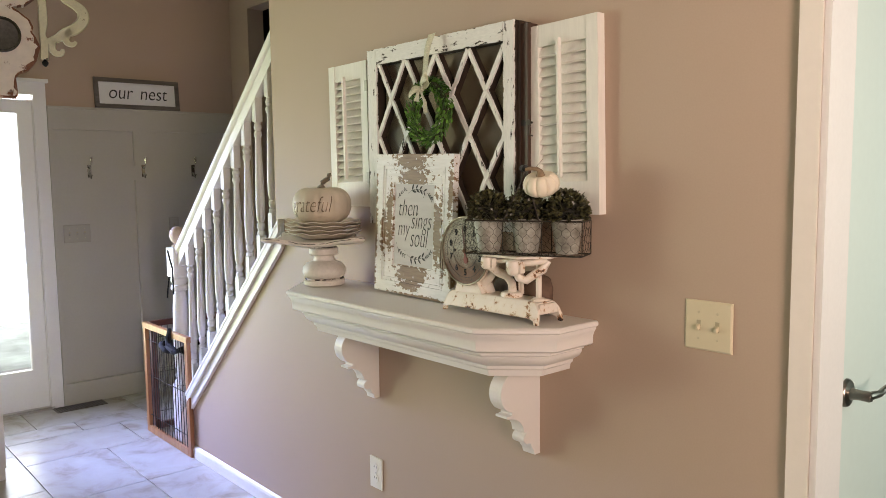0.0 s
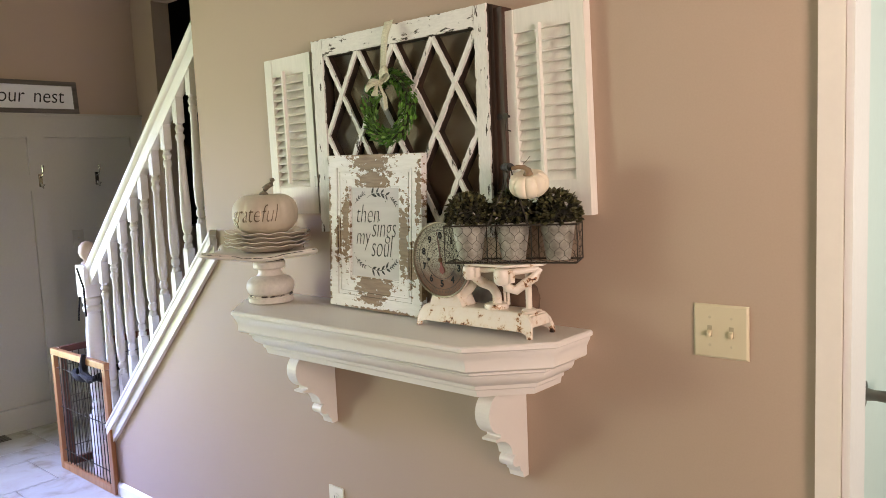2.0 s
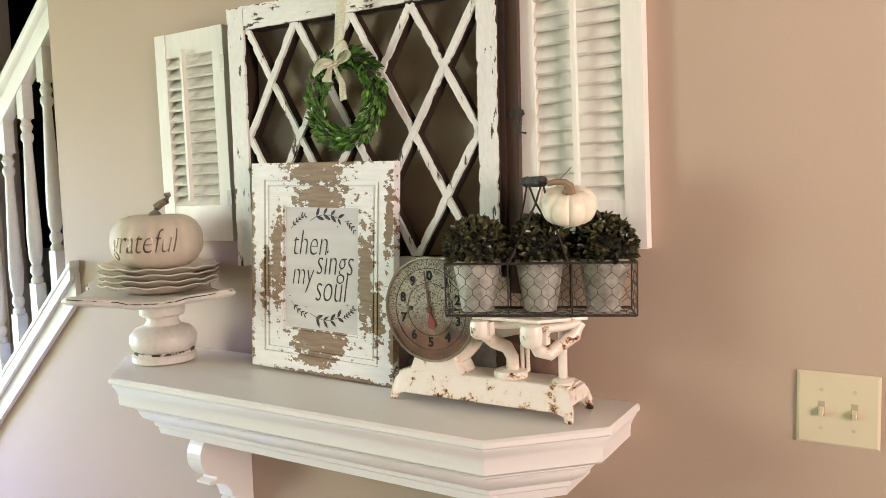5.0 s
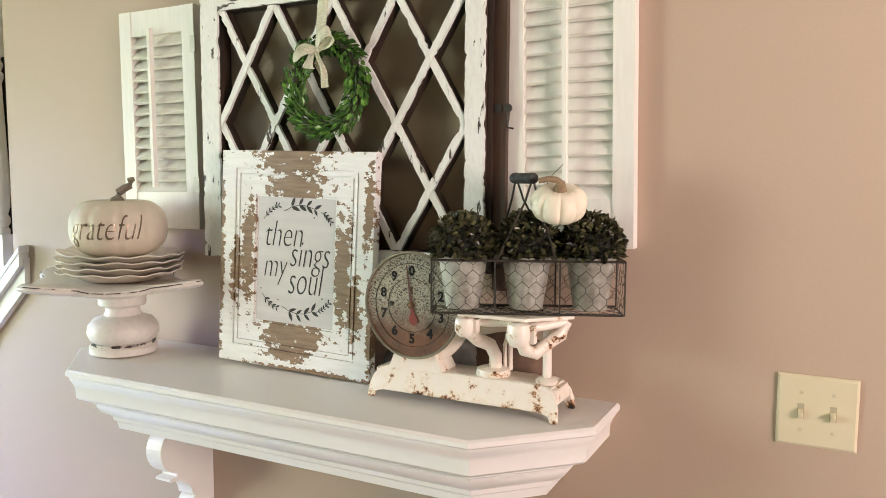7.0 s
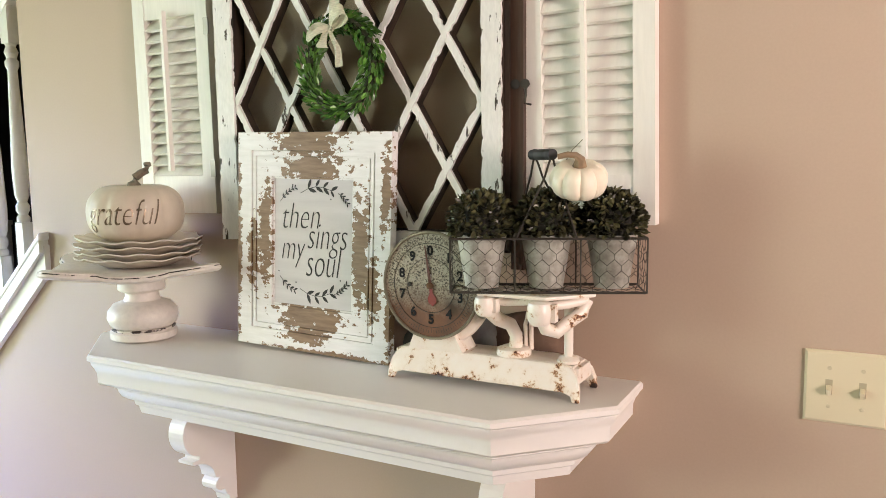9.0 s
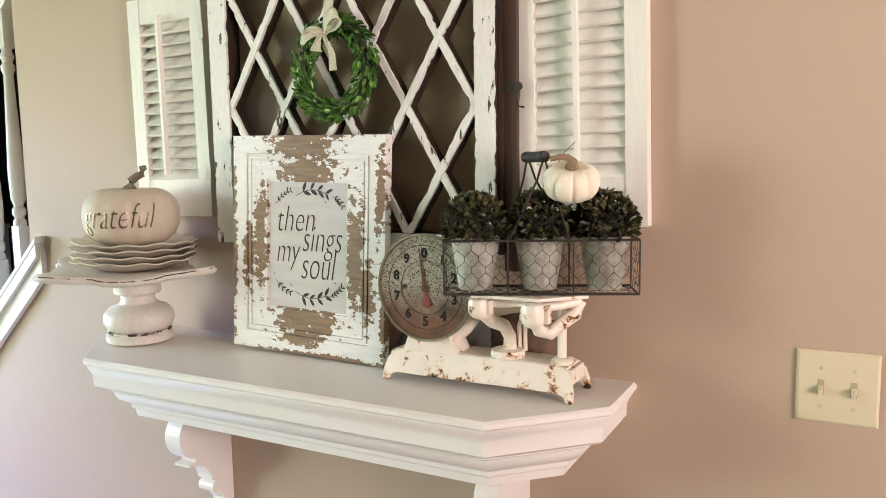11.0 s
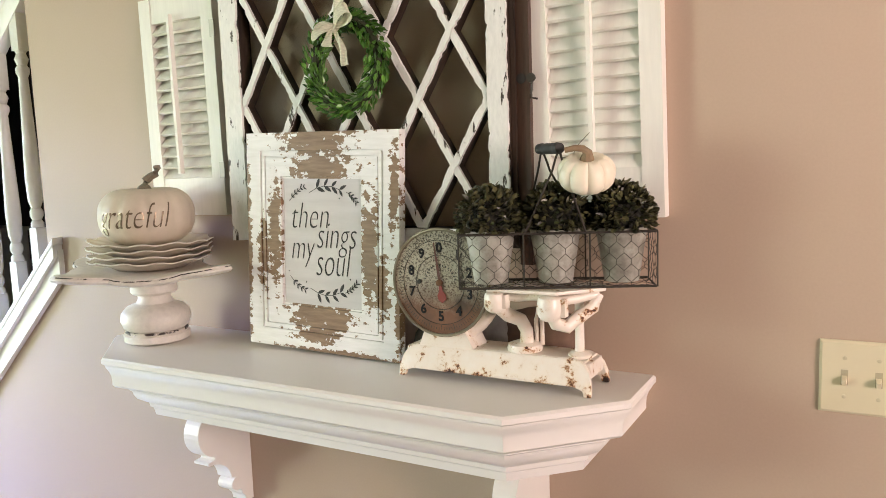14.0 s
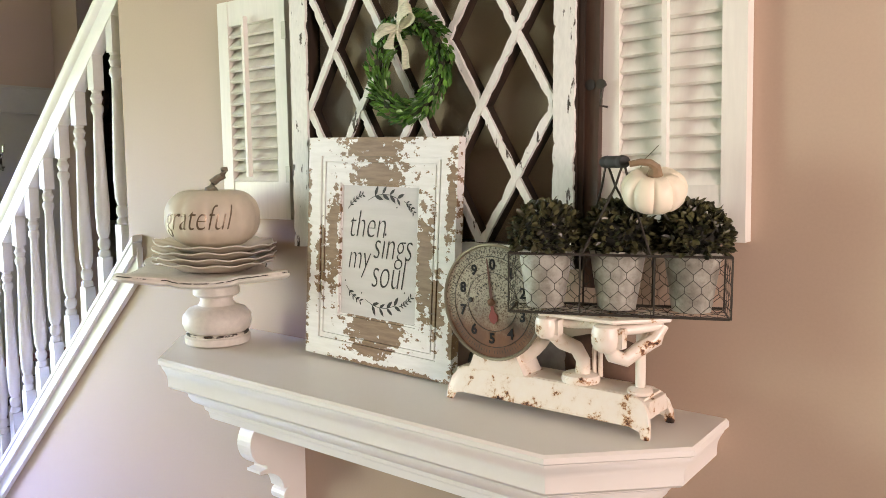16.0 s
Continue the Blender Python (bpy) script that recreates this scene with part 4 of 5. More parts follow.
def scale():
    m_en = rusty_enamel()
    m_dark = plain("rusty_iron", (0.16, 0.08, 0.04), 0.7, 0.4, 0.5, 60)
    ox, oy = -0.490, -0.118
    s = thing("kitchen_scale", "antique cream enamel kitchen scale with a rusty round dial", "scale", pose(ox, oy, SZ + 0.0005))
    L, D, H = 0.178, 0.052, 0.056
    # base: hollow casting on four flared feet
    bm = bmesh.new()
    front = [(-L, 0), (-L + 0.012, 0), (-L + 0.015, 0.010), (-L + 0.03, 0.0145), (0.0, 0.014), (L - 0.03, 0.0145), (L - 0.015, 0.010), (L - 0.012, 0), (L, 0),
             (L - 0.001, 0.02), (L - 0.006, 0.038), (L - 0.016, 0.050), (L - 0.03, H), (-L + 0.03, H), (-L + 0.016, 0.050), (-L + 0.006, 0.038), (-L + 0.001, 0.02)]
    prism(front, 0.010, "y", bm)
    bmesh.ops.translate(bm, vec=(0, -D, 0), verts=bm.verts)
    b2 = bmesh.new()
    prism(front, 0.010, "y", b2)
    bmesh.ops.translate(b2, vec=(0, D - 0.010, 0), verts=b2.verts)
    me = bpy.data.meshes.new("t")
    b2.to_mesh(me)
    b2.free()
    bm.from_mesh(me)
    bpy.data.meshes.remove(me)
    cuboid(bm, -L + 0.03, L - 0.03, -D + 0.010, D - 0.010, H - 0.010, H)
    for sg in (-1, 1):
        side = [(-D + 0.010, 0.024), (D - 0.010, 0.024), (D - 0.010, 0.050), (-D + 0.010, 0.050)]
        b3 = bmesh.new()
        prism(side, 0.01, "x", b3)
        bmesh.ops.translate(b3, vec=(sg * (L - 0.012) - 0.005, 0, 0), verts=b3.verts)
        me = bpy.data.meshes.new("t")
        b3.to_mesh(me)
        b3.free()
        bm.from_mesh(me)
        bpy.data.meshes.remove(me)
        cuboid(bm, sg * (L - 0.032) - 0.016, sg * (L - 0.032) + 0.016, -D + 0.009, D - 0.009, 0.046, H - 0.003)
    for v in bm.verts:            # taper towards the top
        k = 1 - 0.34 * (v.co.z / H) ** 1.5
        v.co.y *= k
    part("base", bm, m_en, s, bevel=0.003)
    # dial
    dx, dz, R = -0.092, 0.170, 0.094
    DY = -0.040
    part("dial_foot", prism([(dx - 0.050, H - 0.002), (dx + 0.058, H - 0.002), (dx + 0.040, 0.088), (dx - 0.036, 0.088)], 0.055, "y"), m_en, s, bevel=0.004).location = (0, DY + 0.004, 0)
    turn = pose(dx, DY, dz, 90, 0, 0)
    part("dial_housing", lathe([(R * 0.95, 0.0), (R * 0.975, -0.003), (R * 0.975, -0.012), (R * 0.93, -0.020), (R * 0.90, -0.044), (R * 0.78, -0.055), (0.03, -0.058)], 60, m=turn), m_en, s, smooth=True)
    rim = [(R * 0.985 * math.cos(k * math.tau / 64), R * 0.985 * math.sin(k * math.tau / 64), 0.003) for k in range(65)]
    rb = tube(rim, 0.0028, 6)
    bmesh.ops.transform(rb, matrix=turn, verts=rb.verts)
    part("bezel", rb, plain("worn_bezel", (0.30, 0.26, 0.19), 0.4, 0.7, 0.3, 60), s, smooth=True)
    md, t, p = tree("rusty_speckled_dial")
    n1 = noise_node(t, 330, 4, 0.7)
    n2 = noise_node(t, 14, 5, 0.6)
    co = t.nodes.new("ShaderNodeTexCoord")
    sx = t.nodes.new("ShaderNodeSeparateXYZ")
    t.links.new(co.outputs["Object"], sx.inputs[0])
    low = t.nodes.new("ShaderNodeMapRange")
    low.inputs["From Min"].default_value, low.inputs["From Max"].default_value = dz + 0.015, dz - 0.085
    t.links.new(sx.outputs["Z"], low.inputs[0])
    sp = ramp(t, n1.outputs[0], [(0.40, (0.07, 0.05, 0.03)), (0.52, (0.38, 0.345, 0.26))])
    rs = ramp(t, n2.outputs[0], [(0.35, (0.20, 0.085, 0.035)), (0.65, (0.075, 0.036, 0.02))])
    rm = t.nodes.new("ShaderNodeMath")
    rm.operation = "MULTIPLY"
    t.links.new(low.outputs[0], rm.inputs[0])
    t.links.new(n2.outputs[0], rm.inputs[1])
    rr = ramp(t, rm.outputs[0], [(0.05, (0, 0, 0)), (0.32, (1, 1, 1))])
    t.links.new(mix(t, rr.outputs[0], sp.outputs[0], rs.outputs[0]), p.inputs["Base Color"])
    p.inputs["Roughness"].default_value = 0.55
    face = part("dial_face", lathe([(R * 0.965, 0.0002), (R * 0.965, 0.0012)], 60, m=turn), md, s, "speckled rusty dial plate")
    yf = DY - 0.0019
    for k in range(10):
        a = radians(90 - 36 * k)
        bm = lettering(str(k), 0.0235, 0, 0.0004, 0.95, 0.0007)
        ob = part("numeral", bm, M_BLACK, face)
        ob.location = (dx + 0.060 * math.cos(a), yf, dz + 0.060 * math.sin(a))
    bm = bmesh.new()
    for k in range(100):
        a = radians(3.6 * k)
        ln = 0.009 if k % 5 == 0 else 0.005
        u, v = Vector((math.cos(a), 0, math.sin(a))), Vector((-math.sin(a), 0, math.cos(a)))
        b, w = Vector((dx, yf, dz)), 0.0004
        bm.faces.new([bm.verts.new(b + u * q + v * e) for q, e in ((0.084 - ln, -w), (0.084, -w), (0.084, w), (0.084 - ln, w))])
    part("graduations", bm, M_SLOT, face, "fine graduation marks")
    for rr_ in (0.0735, 0.0475):
        rg = tube([(dx + rr_ * math.cos(q * math.tau / 64), yf, dz + rr_ * math.sin(q * math.tau / 64)) for q in range(65)], 0.0005, 4)
        part("ring_line", rg, M_SLOT, face)
    bm = bmesh.new()          # maker's lettering, unreadable: small bars on an arc
    for k in range(15):
        a = radians(168 - 11.2 * k)
        cuboid(bm, -0.0008, 0.0008, -0.0003, 0.0003, -0.0014, 0.0014, Matrix.Translation((dx + 0.030 * math.cos(a), yf, dz + 0.030 * math.sin(a))) @ pose(0, 0, 0, 0, 90 - math.degrees(a), 0))
    part("maker_marks", bm, M_SLOT, face)
    for sg in (-1, 1):
        part("dial_screw", lathe([(0.004, 0), (0.004, 0.002), (0.002, 0.003)], 12, m=pose(dx + sg * 0.041, yf, dz, 90, 0, 0)), M_SLOT, face)
    bm = bmesh.new()
    tilt = Matrix.Translation((dx, yf - 0.002, dz)) @ pose(0, 0, 0, 0, -8, 0)
    vs = prism([(-0.0028, 0), (0.0028, 0), (0.0008, 0.070), (-0.0008, 0.070)], 0.001, "y", bm)
    bmesh.ops.transform(bm, matrix=tilt, verts=bm.verts)
    part("needle", bm, plain("dark_needle", (0.10, 0.03, 0.02), 0.5), face, "thin dark needle")
    bm = prism([(-0.003, 0), (0.003, 0), (0.003, -0.014), (0.0085, -0.022), (0.0075, -0.030), (0.0, -0.036), (-0.0075, -0.030), (-0.0085, -0.022), (-0.003, -0.014)], 0.001, "y")
    bmesh.ops.transform(bm, matrix=tilt, verts=bm.verts)
    part("needle_tail", bm, plain("faded_red_paint", (0.22, 0.035, 0.025), 0.5, vary=0.3), face, "faded red pointer tail")
    part("hub", lathe([(0.006, 0), (0.006, 0.004), (0.003, 0.006)], 14, m=pose(dx, yf - 0.001, dz, 90, 0, 0)), m_dark, face, smooth=True)
    # mechanism: flange, curved arms, post, platform
    fx = 0.048
    part("flange", lathe([(0.028, H - 0.003), (0.030, H + 0.004), (0.028, H + 0.011), (0.020, H + 0.014)], 24, m=Matrix.Translation((fx, -0.005, 0))), m_en, s, smooth=True)
    part("arm", tube([(fx + 0.004, -0.006, H + 0.010), (fx + 0.006, -0.010, H + 0.035), (fx + 0.001, -0.022, H + 0.055), (fx - 0.014, -0.040, H + 0.066), (fx - 0.022, -0.058, H + 0.082), (fx - 0.022, -0.066, H + 0.098)], 0.009, 10,
                     radii=[0.012, 0.011, 0.0115, 0.012, 0.012, 0.011]), m_en, s, smooth=True)
    for off in (0.0, 0.010):
        part("rib", tube([(fx + 0.016 + off, 0.010, H + 0.008), (fx + 0.016 + off, 0.008, H + 0.05), (fx + 0.024 + off, 0.0, H + 0.072), (fx + 0.044 + off, -0.012, H + 0.092)], 0.004, 8), m_en, s, smooth=True)
    for bx, by, bz, k in ((fx - 0.022, -0.074, H + 0.076, 1.0), (fx + 0.073, -0.073, H + 0.068, 1.2)):
        boss = part("boss", lathe([(0.002, 0.0), (0.009, 0.001), (0.0135, 0.004), (0.0165, 0.010), (0.0172, 0.018), (0.0168, 0.026), (0.0150, 0.0315), (0.0110, 0.0335), (0.002, 0.034)], 12,
                                  m=Matrix.Translation((bx, by, bz)) @ Matrix.Scale(k, 4)), m_en, s, smooth=True)
        part("boss_clip", box(bx + 0.0145 * k, bx + 0.0215 * k, by - 0.004, by + 0.012, bz + 0.008, bz + 0.030 * k), m_en, boss, bevel=0.002)
    part("cross_bar", tube([(fx - 0.022, -0.060, H + 0.101), (fx + 0.010, -0.058, H + 0.099), (fx + 0.050, -0.060, H + 0.104), (fx + 0.073, -0.066, H + 0.106)], 0.0065, 10), m_en, s, smooth=True)
    part("cross_bar", tube([(fx + 0.080, -0.062, H + 0.098), (fx + 0.105, -0.038, H + 0.100), (fx + 0.130, -0.012, H + 0.105)], 0.0075, 10), m_en, s, smooth=True)
    arc = [(dx + 0.097 * math.cos(radians(q)), DY + 0.026, dz + 0.097 * math.sin(radians(q))) for q in range(-72, -4, 8)]
    part("dial_bracket", tube(arc, 0.010, 10, radii=[0.013 - 0.0006 * k for k in range(len(arc))]), m_en, s, smooth=True)
    qx = 0.146
    part("arm", tube([(fx + 0.074, -0.068, H + 0.080), (fx + 0.078, -0.060, H + 0.062), (fx + 0.092, -0.048, H + 0.056), (fx + 0.106, -0.034, H + 0.070), (fx + 0.124, -0.020, H + 0.084), (fx + 0.128, -0.010, H + 0.104)], 0.0112, 10), m_en, s, smooth=True)
    part("post", tube([(qx, -0.008, H - 0.002), (qx, -0.008, H + 0.106)], 0.0075, 14), m_en, s, smooth=True)
    part("post_collar", lathe([(0.018, H - 0.002), (0.019, H + 0.003), (0.014, H + 0.008), (0.010, H + 0.0085)], 24, m=Matrix.Translation((qx, -0.008, 0))), m_en, s, smooth=True)
    part("beam", tube([(dx + 0.052, -0.006, H + 0.060), (dx + 0.085, -0.012, H + 0.082), (fx - 0.02, -0.03, H + 0.098)], 0.010, 10, radii=[0.014, 0.010, 0.008]), m_en, s, smooth=True)
    bm = prism([(fx - 0.034, -0.080), (fx + 0.086, -0.080), (fx + 0.145, -0.015), (fx + 0.130, 0.030), (fx + 0.0, 0.030), (fx - 0.040, -0.01)], 0.006, "z")
    bmesh.ops.translate(bm, vec=(0, 0, H + 0.110), verts=bm.verts)
    part("platform", bm, m_en, s, bevel=0.003)


scale()


# ---------------------------------------------------------------- wire basket with pots
BZ = 1.2415
BYAW = 23.5
BL, BD, BH = 0.310, 0.086, 0.087
BM = pose(-0.508, -0.228, BZ, 0, 0, BYAW)


def hex_wire(bm, w, h, cell, place, r=0.00048):
    """Six-sided wire netting over a w by h panel; place(u, v) gives the point in space."""
    dx, dz = cell, cell * 0.80
    seg = set()
    nu, nv = int(w / dx) + 2, int(h / dz) + 2
    for j in range(-1, nv):
        for i in range(-1, nu):
            ox = dx * i + (dx / 2 if j % 2 else 0)
            oz = dz * j
            a, b, c, d = (ox, oz), (ox, oz + dz * 0.45), (ox + dx / 2, oz + dz), (ox - dx / 2, oz + dz)
            for p, q in ((a, b), (b, c), (b, d)):
                seg.add((p, q))
    for p, q in sorted(seg):
        # clip to the panel
        t0, t1 = 0.0, 1.0
        ok = True
        for ax, lim in ((0, w), (1, h)):
            d = q[ax] - p[ax]
            for bound, sg in ((0.0, -1), (lim, 1)):
                num, den = (bound - p[ax]) * sg, d * sg
                if abs(den) < 1e-9:
                    ok &= num >= 0
                elif den > 0:
                    t1 = min(t1, num / den)
                else:
                    t0 = max(t0, num / den)
        if ok and t1 - t0 > 0.02:
            e = [place(p[0] + (q[0] - p[0]) * f, p[1] + (q[1] - p[1]) * f) for f in (t0, t1)]
            tube(e, r, 4, bm)


def basket():
    b = thing("wire_basket", "dark chicken-wire basket with a wooden bail handle, on the scale", "basket", BM)
    part("rim", tube([(0, 0, BH), (BL, 0, BH), (BL, BD, BH), (0, BD, BH), (0, 0, BH)], 0.0022, 6), M_IRON, b, smooth=True)
    part("bottom_frame", tube([(0.002, 0, 0.001), (BL - 0.002, 0, 0.001), (BL - 0.002, BD, 0.001), (0.002, BD, 0.001), (0.002, 0, 0.001)], 0.0022, 6), M_IRON, b, smooth=True)
    for x, y in ((0, 0), (BL, 0), (BL, BD), (0, BD), (BL / 3, 0), (2 * BL / 3, 0), (BL / 3, BD), (2 * BL / 3, BD)):
        part("upright", tube([(x, y, 0), (x, y, BH)], 0.0013, 6), M_IRON, b)
    for name, w, h, f in (("front_netting", BL, BH, lambda u, v: (u, -0.0003 + random.uniform(-0.0006, 0.0006), v)), ("back_netting", BL, BH, lambda u, v: (u, BD, v)),
                          ("end_netting", BD, BH, lambda u, v: (0, u, v)), ("end_netting", BD, BH, lambda u, v: (BL, u, v)), ("floor_netting", BL, BD, lambda u, v: (u, v, 0.0014))):
        bm = bmesh.new()
        hex_wire(bm, w, h, 0.0225, f)
        part(name, bm, M_IRON, b)
    # bail: two wires to each end of a short turned grip that runs front to back
    hz = BH + 0.132
    gc, gd = Vector((0.149, 0.036, 0)), Vector((0.0170, -0.0345, 0))
    for y0, sg in ((0.0, 0.75), (BD, -0.75)):
        hx, yh = gc.x + gd.x * sg, gc.y + gd.y * sg
        for x0 in (BL / 3 + 0.002, 2 * BL / 3 - 0.006):
            part("bail_wire", tube([(x0, y0, BH), (x0 + (hx - x0) * 0.80, y0 + (yh - y0) * 0.7, hz - 0.035), (hx + (x0 - hx) * 0.10, yh, hz - 0.016), (hx, yh, hz)], 0.0018, 6), M_IRON, b, smooth=True)
    part("grip", lathe([(0.004, -0.006), (0.0085, -0.004), (0.0095, 0.006), (0.0075, 0.011), (0.0088, 0.016), (0.0088, 0.044), (0.0075, 0.049), (0.0095, 0.054), (0.0085, 0.064), (0.004, 0.066)], 16,
                       m=pose(gc.x - gd.x * 0.85, gc.y - gd.y * 0.85, hz, 90, 0, math.degrees(math.atan2(gd.x, -gd.y)))), plain("grey_black_wood", (0.025, 0.024, 0.023), 0.6, vary=0.4), b, "dark turned wooden grip", smooth=True)


basket()



def shifted(t, n, amount=7.0):
    """Give every object its own stretch of a noise."""
    info = t.nodes.new("ShaderNodeObjectInfo")
    ma = t.nodes.new("ShaderNodeVectorMath")
    ma.operation = "MULTIPLY_ADD"
    ma.inputs[1].default_value = (amount, amount * 0.7, amount * 1.3)
    t.links.new(info.outputs["Random"], ma.inputs[0])
    t.links.new(n.inputs[0].links[0].from_socket, ma.inputs[2])
    t.links.new(ma.outputs[0], n.inputs[0])
    return n


def zinc_material():
    m, t, p = tree("mottled_zinc")
    a = shifted(t, noise_node(t, 26, 6, 0.62))
    b = shifted(t, noise_node(t, 130, 4, 0.65))
    c1 = ramp(t, a.outputs[0], [(0.34, (0.12, 0.105, 0.08)), (0.48, (0.29, 0.275, 0.225)), (0.62, (0.50, 0.495, 0.43))])
    c2 = ramp(t, b.outputs[0], [(0.30, (0.15, 0.135, 0.105)), (0.44, (0.42, 0.41, 0.36))])
    t.links.new(mix(t, 0.3, c1.outputs[0], c2.outputs[0]), p.inputs["Base Color"])
    p.inputs["Roughness"].default_value = 0.58
    p.inputs["Metallic"].default_value = 0.15
    bump(t, p, a.outputs[0], 0.3, 0.001)
    return m


M_ZINC = zinc_material()


def leaf_material(name, dark, light, gloss=0.4):
    m, t, p = tree(name)
    g_ = t.nodes.new("ShaderNodeNewGeometry")
    c = ramp(t, g_.outputs["Random Per Island"], [(0.0, dark), (0.75, light), (1.0, tuple(min(1, q * 1.7) for q in light))])
    t.links.new(c.outputs[0], p.inputs["Base Color"])
    p.inputs["Roughness"].default_value = gloss
    return m


M_BOX = leaf_material("dark_boxwood_leaf", (0.010, 0.010, 0.005), (0.078, 0.074, 0.031), 0.36)
M_WREATH = leaf_material("fresh_boxwood_leaf", (0.018, 0.058, 0.010), (0.10, 0.225, 0.032), 0.35)


def leaf_ball(bm, c, r, n, length, width, flat=1.0):
    for k in range(n):
        z = 1 - 2 * (k + 0.5) / n
        a = k * 2.399963 + random.uniform(-0.2, 0.2)
        q = math.sqrt(1 - z * z)
        d = Vector((q * math.cos(a), q * math.sin(a), z))
        if d.z < -0.38:
            continue
        rr = r * random.uniform(0.76, 0.97)
        t = (d + Vector((random.uniform(-1, 1), random.uniform(-1, 1), random.uniform(-0.6, 0.9))) * 1.0).normalized()
        m = Matrix.Translation(Vector(c) + d * rr) @ t.to_track_quat("X", "Z").to_matrix().to_4x4() @ pose(0, 0, 0, random.uniform(-70, 70), 0, 0)
        leaf(bm, m, length * random.uniform(0.75, 1.2), width * random.uniform(0.8, 1.2))


def pots():
    for k in range(3):
        m = BM @ Matrix.Translation((BL * (2 * k + 1) / 6 + (-0.002, 0, 0.002)[k], BD / 2, 0.0035))
        p = thing("topiary_pot", "small zinc pot with a clipped dark boxwood ball", "potted plant", m, "boxwood pots")
        part("pot", lathe([(0.020, 0.0), (0.0275, 0.001), (0.0405, 0.084), (0.0418, 0.086), (0.0418, 0.088), (0.0398, 0.088), (0.0385, 0.082), (0.01, 0.080)], 40), M_ZINC, p, smooth=True)
        bm = bmesh.new()
        leaf_ball(bm, (0, 0, 0.105), 0.0535, 1000, 0.0125, 0.0088)
        part("foliage", bm, M_BOX, p, "dense dark green boxwood leaves")
        # near-black ball that fills the middle behind the leaves
        bm = bmesh.new()
        bmesh.ops.create_icosphere(bm, subdivisions=2, radius=0.039, matrix=Matrix.Translation((0, 0, 0.105)))
        part("moss_core", bm, plain("core_near_black", (0.015, 0.014, 0.009), 0.9), p)


pots()


def mini_pumpkin():
    m = pose(-0.330, -0.128, 1.392, 20, 4, 14)
    pk = thing("mini_pumpkin", "small white pumpkin resting on the boxwood balls", "pumpkin", m)
    R, Hh = 0.0455, 0.062
    rows = []
    for k in range(17):
        v = -1 + 2 * k / 16
        c = math.sqrt(max(0, 1 - abs(v) ** 2.3))
        rows.append((R * (0.14 + 0.86 * c), Hh / 2 * (1 + v) - 0.010 * math.exp(-(1 - v) / 0.06) + 0.006 * math.exp(-(1 + v) / 0.06)))
    rows.append((0.006, Hh - 0.013))
    part("body", lathe(rows, 80, wobble=lambda a, z: 1 - 0.15 * (1 - abs(math.sin(4.5 * a))) ** 2.6 + 0.01 * math.sin(2 * a)),
         plain("creamy_white_rind", (0.84, 0.76, 0.60), 0.42, vary=0.07, scale=40, relief=0.06, big=30), pk, smooth=True)
    part("stem", tube([(0, 0, Hh - 0.016), (0.001, -0.002, Hh + 0.004), (-0.006, -0.004, Hh + 0.010), (-0.018, -0.008, Hh + 0.012), (-0.033, -0.012, Hh + 0.009)], 0.006, 8, radii=[0.014, 0.0075, 0.0055, 0.005, 0.0045]),
         plain("tan_stem", (0.26, 0.18, 0.10), 0.6, vary=0.4, scale=100, relief=0.5), pk, "dry tan stem", smooth=True)


mini_pumpkin()
twig = tagged(part("twig", tube([(-0.345, -0.140, 1.452), (-0.336, -0.142, 1.466), (-0.328, -0.140, 1.474), (-0.320, -0.137, 1.483)], 0.0006, 5), plain("dry_twig", (0.10, 0.075, 0.05), 0.8), smooth=True),
              "thin dry twig caught beside the small pumpkin", "twig")


def rocks():
    for x, y, z, sx, sy, sz, c, tilt in ((-0.645, -0.048, 0.036, 0.055, 0.030, 0.045, (0.12, 0.11, 0.10), 0), (-0.525, -0.040, 0.045, 0.055, 0.028, 0.052, (0.36, 0.345, 0.32), 8),
                                          (-0.447, -0.042, 0.048, 0.074, 0.032, 0.060, (0.15, 0.092, 0.062), 24)):
        bm = bmesh.new()
        bmesh.ops.create_icosphere(bm, subdivisions=4, radius=1.0)
        for v in bm.verts:
            p = v.co.copy()
            n = noise.noise(p * 1.3 + Vector((x * 40, 0, 0))) * 0.16 + noise.noise(p * 4.0) * 0.05
            k = max(abs(p.x), abs(p.y), abs(p.z))
            v.co = Vector((p.x * sx, p.y * sy, p.z * sz)) * (1 + n) * (0.75 + 0.25 / k)
        low = min(v.co.z for v in bm.verts)
        for v in bm.verts:
            v.co.z = max(v.co.z, low + 0.010)
        low += 0.010
        r = tagged(part("fieldstone", bm, plain("rough_stone", c, 0.85, vary=0.45, scale=40, relief=0.5, dist=0.004, big=12), smooth=True), "rough brown-grey fieldstone behind the kitchen scale", "stone", "fieldstones")
        r.matrix_basis = pose(x, y, SZ + 0.0005 - low, 0, 0, 0)


rocks()


